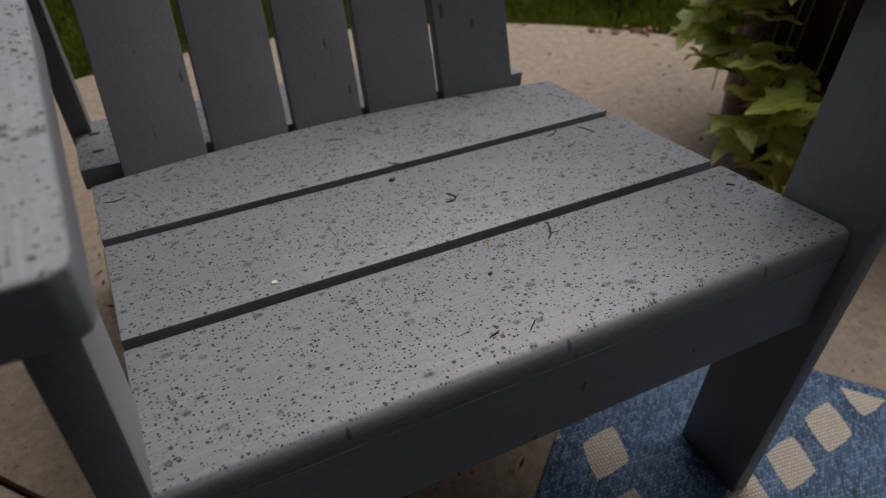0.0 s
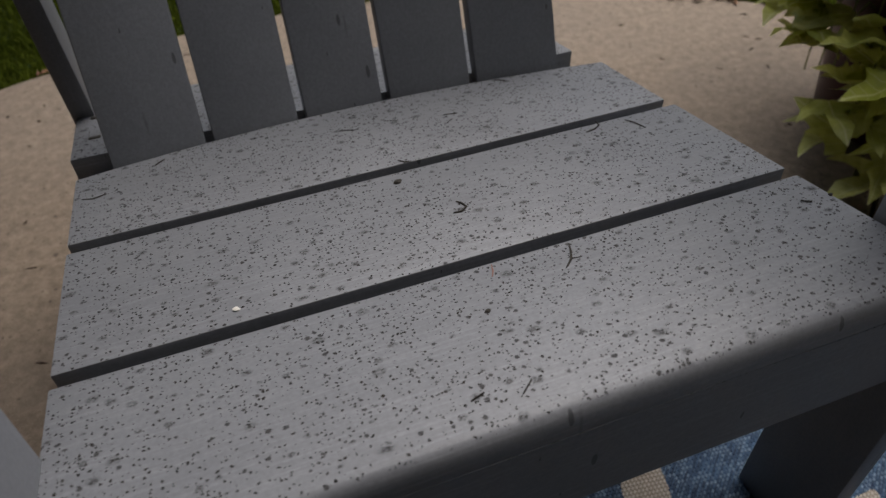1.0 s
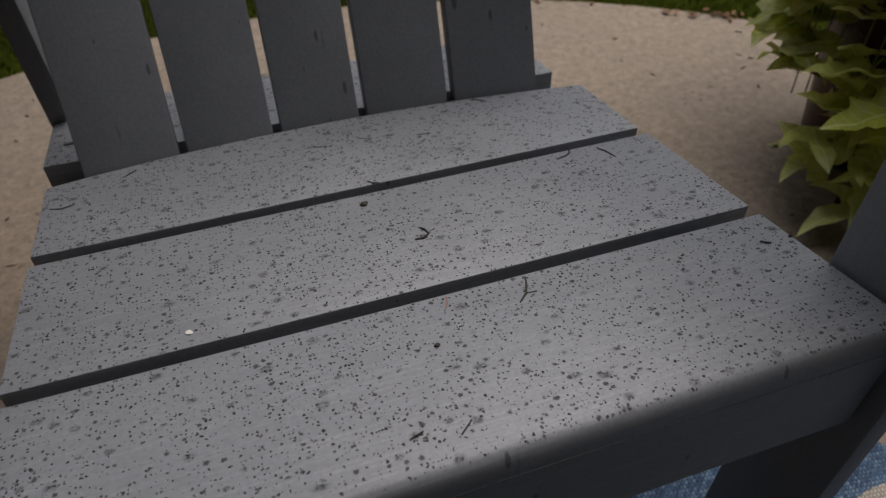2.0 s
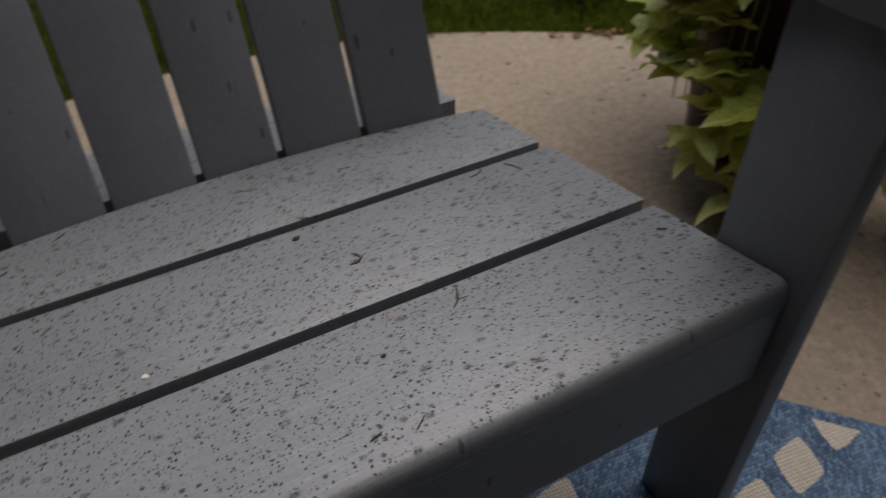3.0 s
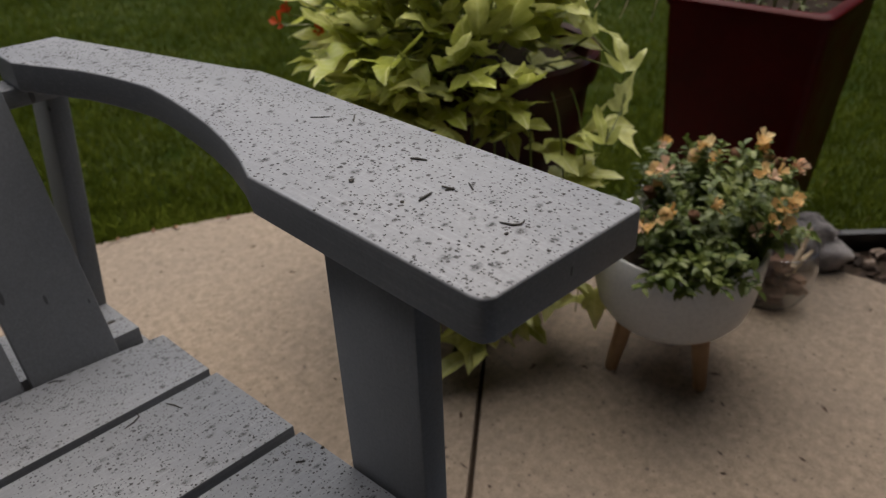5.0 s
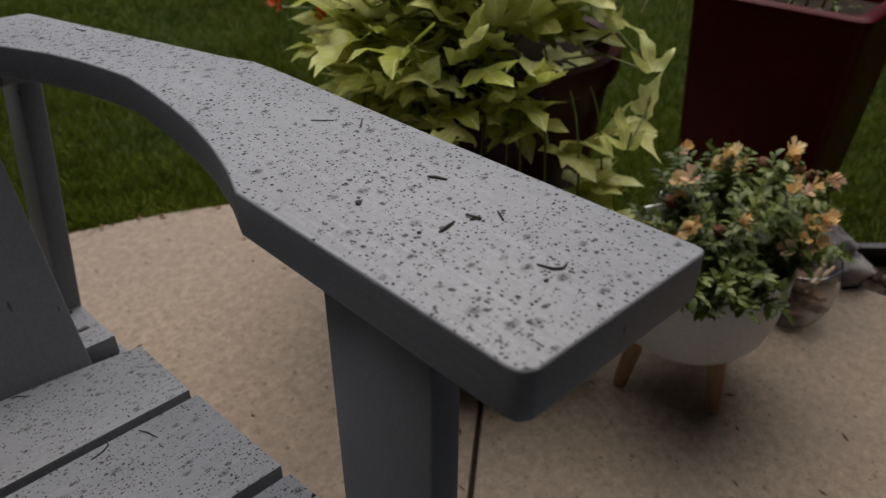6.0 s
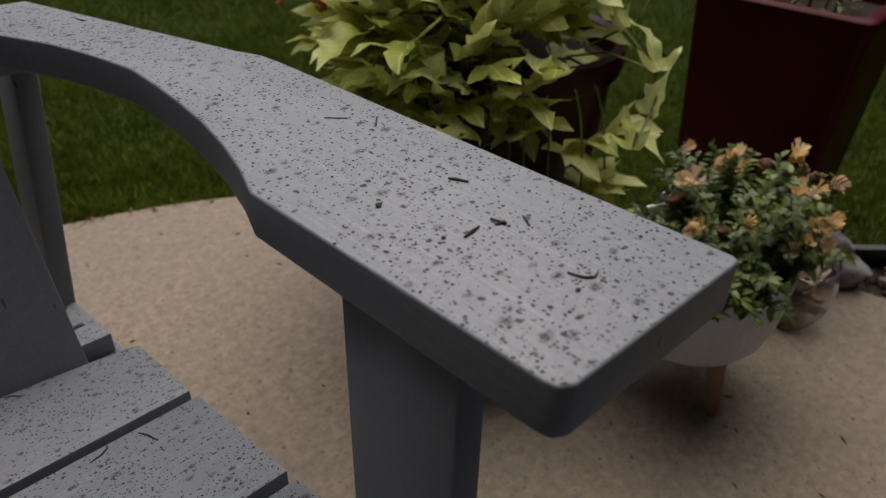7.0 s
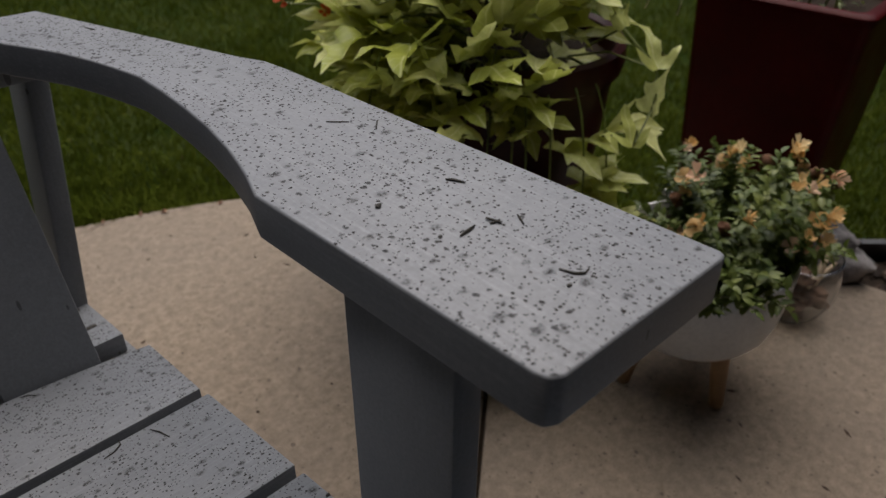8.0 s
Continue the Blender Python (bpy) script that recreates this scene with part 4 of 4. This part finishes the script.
bm = bmesh.new()
for k in range(1500):
    a, grow = rng.uniform(-38, 15), rng.uniform(0.01, 0.6)
    x, y = patio_point(a, grow)
    limit = 1.55 + (-0.045 - y) * 1.22 if y > -0.216 else 1.758 + (-0.216 - y) * 0.735
    if x > limit - 0.035:
        continue
    L = rng.uniform(0.004, 0.014)
    c, t = Vector((x, y, -0.020)), Euler((rng.uniform(-.6, .6), rng.uniform(-.6, .6), rng.uniform(0, 6.3))).to_matrix()
    vs = [bm.verts.new(c + t @ Vector(v) * L) for v in ((-1, -.5, 0), (1, -.4, 0), (1, .5, .1), (-1, .4, 0), (-.8, -.3, .6), (.8, -.3, .7), (.8, .3, .6), (-.8, .3, .7))]
    for q in ((4, 5, 6, 7), (0, 1, 5, 4), (1, 2, 6, 5), (2, 3, 7, 6), (3, 0, 4, 7)):
        bm.faces.new([vs[i] for i in q])
tagged(part("bark_crumb", bm, MULCH, bed, "dark bark and grit between the stones"), kind="stuff")

# ---- things lying on the chair ----
def lying(name, points, radius, z, material, label, category="plant debris"):
    """A needle or twig lying on a board: points in x and y, at the height that z(y) gives."""
    pts = [(x, y, z(y) + radius * 0.65) for x, y in points]
    n = len(pts)
    ob = part(name, rod(pts, [radius * 0.8 * (0.55 if i in (0, n - 1) else 1.0) for i in range(n)], 5), material)
    return tagged(ob, label, category, "plant debris on the chair")


def arm_z(y):
    return 0.611


DRY = "thin dark dried conifer needle lying on the grey seat"
for pts, r in (
    ([(0.173, 0.135), (0.183, 0.137), (0.190, 0.142), (0.191, 0.150)], 0.0009), ([(0.216, 0.140), (0.220, 0.131), (0.223, 0.117)], 0.0009),
    ([(-0.268, 0.237), (-0.258, 0.233), (-0.247, 0.237)], 0.0009), ([(-0.204, 0.273), (-0.195, 0.282)], 0.0012), ([(-0.030, 0.257), (-0.015, 0.251)], 0.0009),
    ([(0.072, 0.239), (0.086, 0.236)], 0.0009), ([(0.016, 0.256), (0.029, 0.251)], 0.0007), ([(0.003, 0.169), (0.007, 0.163), (0.013, 0.161)], 0.0009),
    ([(0.015, 0.062), (0.022, 0.061), (0.0275, 0.066), (0.026, 0.073), (0.023, 0.077)], 0.0011), ([(0.058, -0.040), (0.066, -0.032), (0.070, -0.024), (0.073, -0.016)], 0.0011),
    ([(0.066, -0.032), (0.074, -0.033)], 0.0007), ([(-0.047, -0.126), (-0.038, -0.123)], 0.0012), ([(-0.019, -0.133), (-0.010, -0.125)], 0.0011),
    ([(0.249, -0.043), (0.255, -0.048)], 0.0014), ([(0.150, 0.296), (0.157, 0.293), (0.162, 0.286)], 0.0009)):
    lying("conifer_needle", pts, r, seat_z, NEEDLE, DRY)
lying("bract", [(0.009, -0.027), (0.012, -0.021), (0.014, -0.014)], 0.0009, seat_z, BLUSH, "faded pink flower bract lying on the grey seat")
for x, y, r, material, label in ((-0.159, 0.016, 0.0024, CHAFF, "scrap of white chaff on the grey seat"), (-0.009, 0.130, 0.0036, NEEDLE, "dark seed husk lying on the grey seat"), (-0.008, -0.059, 0.0022, NEEDLE, "dark round seed lying on the grey seat"), (0.2735, -0.046, 0.0019, NEEDLE, "dark round seed lying on the grey seat")):
    bm = pebble((r, r * 0.75, r * 0.5), x * 90, 0.5, 2)
    bm.transform(Matrix.Translation((x, y, seat_z(y) + r * 0.35)))
    tagged(part("seed_husk", bm, material), label, "plant debris", "plant debris on the chair")
ARM_DRY = "thin dark dried conifer needle lying on the grey armrest"
for pts, r in (
    ([(0.361, 0.043), (0.3725, 0.032)], 0.0009), ([(0.388, 0.020), (0.379, 0.010)], 0.0013), ([(0.364, -0.074), (0.367, -0.078), (0.370, -0.085)], 0.0012),
    ([(0.349, -0.122), (0.352, -0.131)], 0.0017), ([(0.347, -0.127), (0.353, -0.129)], 0.0012), ([(0.365, -0.131), (0.360, -0.140)], 0.0011),
    ([(0.326, -0.125), (0.333, -0.124), (0.339, -0.123)], 0.0013), ([(0.341, -0.180), (0.344, -0.188), (0.348, -0.191), (0.352, -0.190)], 0.0010),
    ([(0.322, 0.366), (0.326, 0.354)], 0.0010)):
    lying("conifer_needle", pts, r, arm_z, NEEDLE, ARM_DRY)
for x, y, r in ((0.314, -0.071, 0.0021), (0.318, -0.118, 0.0014), (0.334, -0.192, 0.0014)):
    bm = pebble((r, r * 0.8, r * 0.6), x * 70, 0.4, 2)
    bm.transform(Matrix.Translation((x, y, 0.611 + r * 0.4)))
    tagged(part("seed_husk", bm, NEEDLE), "dark round seed lying on the grey armrest", "plant debris", "plant debris on the chair")

# white plant tag behind the arm
tag = part("plant_tag", box(1.054, 1.058, 0.092, 0.142, 0.2365, 0.254, 0.0008), TAG)
tagged(tag, "white plastic plant tag lying on the rim of the white bowl", "tag")

# pale self-sown vine by the lawn's edge, a dark red spent stalk, and dead leaves
SEED = Vector((1.02, 1.06, -0.02))
seedling = thing("seedling_vine", SEED, "small pale-leaved vine growing at the lawn's edge", "plant")
rng = random.Random(77)
bm = bmesh.new()
for k in range(16):
    a = rng.uniform(0, math.tau)
    at = SEED + Vector((rng.uniform(0.01, 0.09) * math.cos(a), rng.uniform(0.01, 0.07) * math.sin(a), rng.uniform(0.05, 0.13)))
    shared("leaf", rng.choice(VINE_MESHES), seedling, leaf_pose(at, (math.cos(a), math.sin(a), 0.2), rng.uniform(0.035, 0.06), rng))
    rod([SEED, SEED.lerp(at, 0.6) + Vector((0, 0, 0.015)), at], [0.0015, 0.0013, 0.001], 4, bm)
tagged(part("stalk", bm, VINE_STEM, seedling), kind="stuff")
spent = thing("spent_flower", (0.935, 0.925, -0.02), "dark red spent flower stalk at the patio's edge", "plant")
part("stalk", rod([(0.935, 0.925, -0.02), (0.938, 0.93, 0.03), (0.93, 0.935, 0.065)], [0.003, 0.003, 0.002], 6), WINE_GLAZE, spent)
bm = pebble((0.012, 0.012, 0.017), 3, 0.8, 2)
bm.transform(Matrix.Translation((0.93, 0.935, 0.072)))
part("bloom", bm, WINE_GLAZE, spent)
bm = bmesh.new()
for k in range(26):
    f = rng.uniform(0, 1)
    a = rng.choice((52 + 6 * f, 60 + 25 * f, 100 + 12 * f)) if k > 12 else 50 + 7 * f
    c = Vector((*patio_point(a, rng.uniform(-0.025, 0.015)), rng.uniform(0.003, 0.008)))
    t, L, w = rng.uniform(0, 6.3), rng.uniform(0.006, 0.014), rng.uniform(0.003, 0.007)
    d, n = Vector((math.cos(t), math.sin(t), rng.uniform(-.1, .3))), Vector((-math.sin(t), math.cos(t), rng.uniform(-.2, .3)))
    vs = [bm.verts.new(c - d * L), bm.verts.new(c - n * w), bm.verts.new(c + d * L), bm.verts.new(c + n * w), bm.verts.new(c + Vector((0, 0, 0.004)))]
    for i in range(4):
        bm.faces.new((vs[i], vs[(i + 1) % 4], vs[4]))
tagged(part("leaf_litter", bm, LITTER), "scraps of dry reddish-brown leaf along the patio edge", "litter", kind="stuff")

# litter on the slab: crumbs and dead leaves, none of them countable
rng = random.Random(31)
bm = bmesh.new()
for k in range(420):
    a, r = rng.uniform(0, math.tau), 1.5 * math.sqrt(rng.random())
    x, y = PATIO[0] + r * math.cos(a), PATIO[1] + r * math.sin(a)
    if y < -0.5 or x > 1.40:
        continue
    L, w, t = rng.uniform(0.003, 0.011), rng.uniform(0.001, 0.003), rng.uniform(0, math.tau)
    d, n = Vector((math.cos(t), math.sin(t), 0)), Vector((-math.sin(t), math.cos(t), 0))
    c = Vector((x, y, 0.0004))
    vs = [bm.verts.new(c - d * L), bm.verts.new(c - n * w), bm.verts.new(c + d * L), bm.verts.new(c + n * w), bm.verts.new(c + Vector((0, 0, w * 0.9)))]
    for i in range(4):
        bm.faces.new((vs[i], vs[(i + 1) % 4], vs[4]))
tagged(part("patio_litter", bm, MULCH), "fine dark plant crumbs scattered on the patio", "litter", kind="stuff")

# ---- lawn ----
rs = np.random.RandomState(7)


def in_bed(x, y):
    limit = np.where(y > -0.216, 1.566 + (-0.045 - y) * 1.22, 1.774 + (-0.216 - y) * 0.735)
    return (x < limit) & (y < 0.045)


def blades(count, spread, near, far, tall):
    """Grass as bent three-sided blades, in a fan of the lawn beyond the slab."""
    a = rs.uniform(-32, 128, count)
    d = near + (far - near) * rs.uniform(0, 1, count) ** spread
    rad = np.array([patio_radius(v) for v in a])
    x = PATIO[0] + (rad + d) * np.cos(np.radians(a))
    y = PATIO[1] + (rad + d) * np.sin(np.radians(a))
    ok = ~in_bed(x, y) & (np.hypot(x - RED_AT.x, y - RED_AT.y) > 0.13)
    x, y = x[ok], y[ok]
    n = len(x)
    h = tall * rs.uniform(0.5, 1.25, n) * (1 + 0.35 * np.sin(5.1 * x + 2.3 * y) * np.sin(4.3 * y - 1.7 * x))
    w = rs.uniform(0.0012, 0.0026, n)
    t, lean = rs.uniform(0, 2 * np.pi, n), rs.uniform(0.15, 1.0, n) * h
    side = np.stack([np.cos(t), np.sin(t), 0 * t], 1) * w[:, None]
    bend = rs.uniform(0, 2 * np.pi, n)
    out = np.stack([np.cos(bend), np.sin(bend), 0 * t], 1) * lean[:, None]
    foot = np.stack([x, y, np.full(n, -0.030)], 1)
    mid = foot + 0.35 * out + np.stack([0 * h, 0 * h, 0.62 * h], 1)
    tip = foot + out + np.stack([0 * h, 0 * h, h * 0.95], 1)
    verts = np.stack([foot - side, foot + side, mid - side * 0.8, mid + side * 0.8, tip], 1).reshape(-1, 3)
    k = np.arange(n)[:, None] * 5
    tris = np.concatenate([k + np.array([[0, 1, 3]]), k + np.array([[0, 3, 2]]), k + np.array([[2, 3, 4]])], 0)
    return verts, tris


for name, count, spread, far, tall, material, label in (("lawn_grass", 240000, 1.35, 3.4, 0.034, GRASS, "short mown green lawn grass round the patio"), ("dry_grass", 900, 2.2, 2.6, 0.022, STRAW, "dry straw blades among the lawn grass")):
    verts, tris = blades(count, spread, 0.004, far, tall)
    me = bpy.data.meshes.new(name)
    me.from_pydata(verts.tolist(), [], tris.tolist())
    me.materials.append(material)
    tagged(new(name, me), label, "grass", kind="stuff")
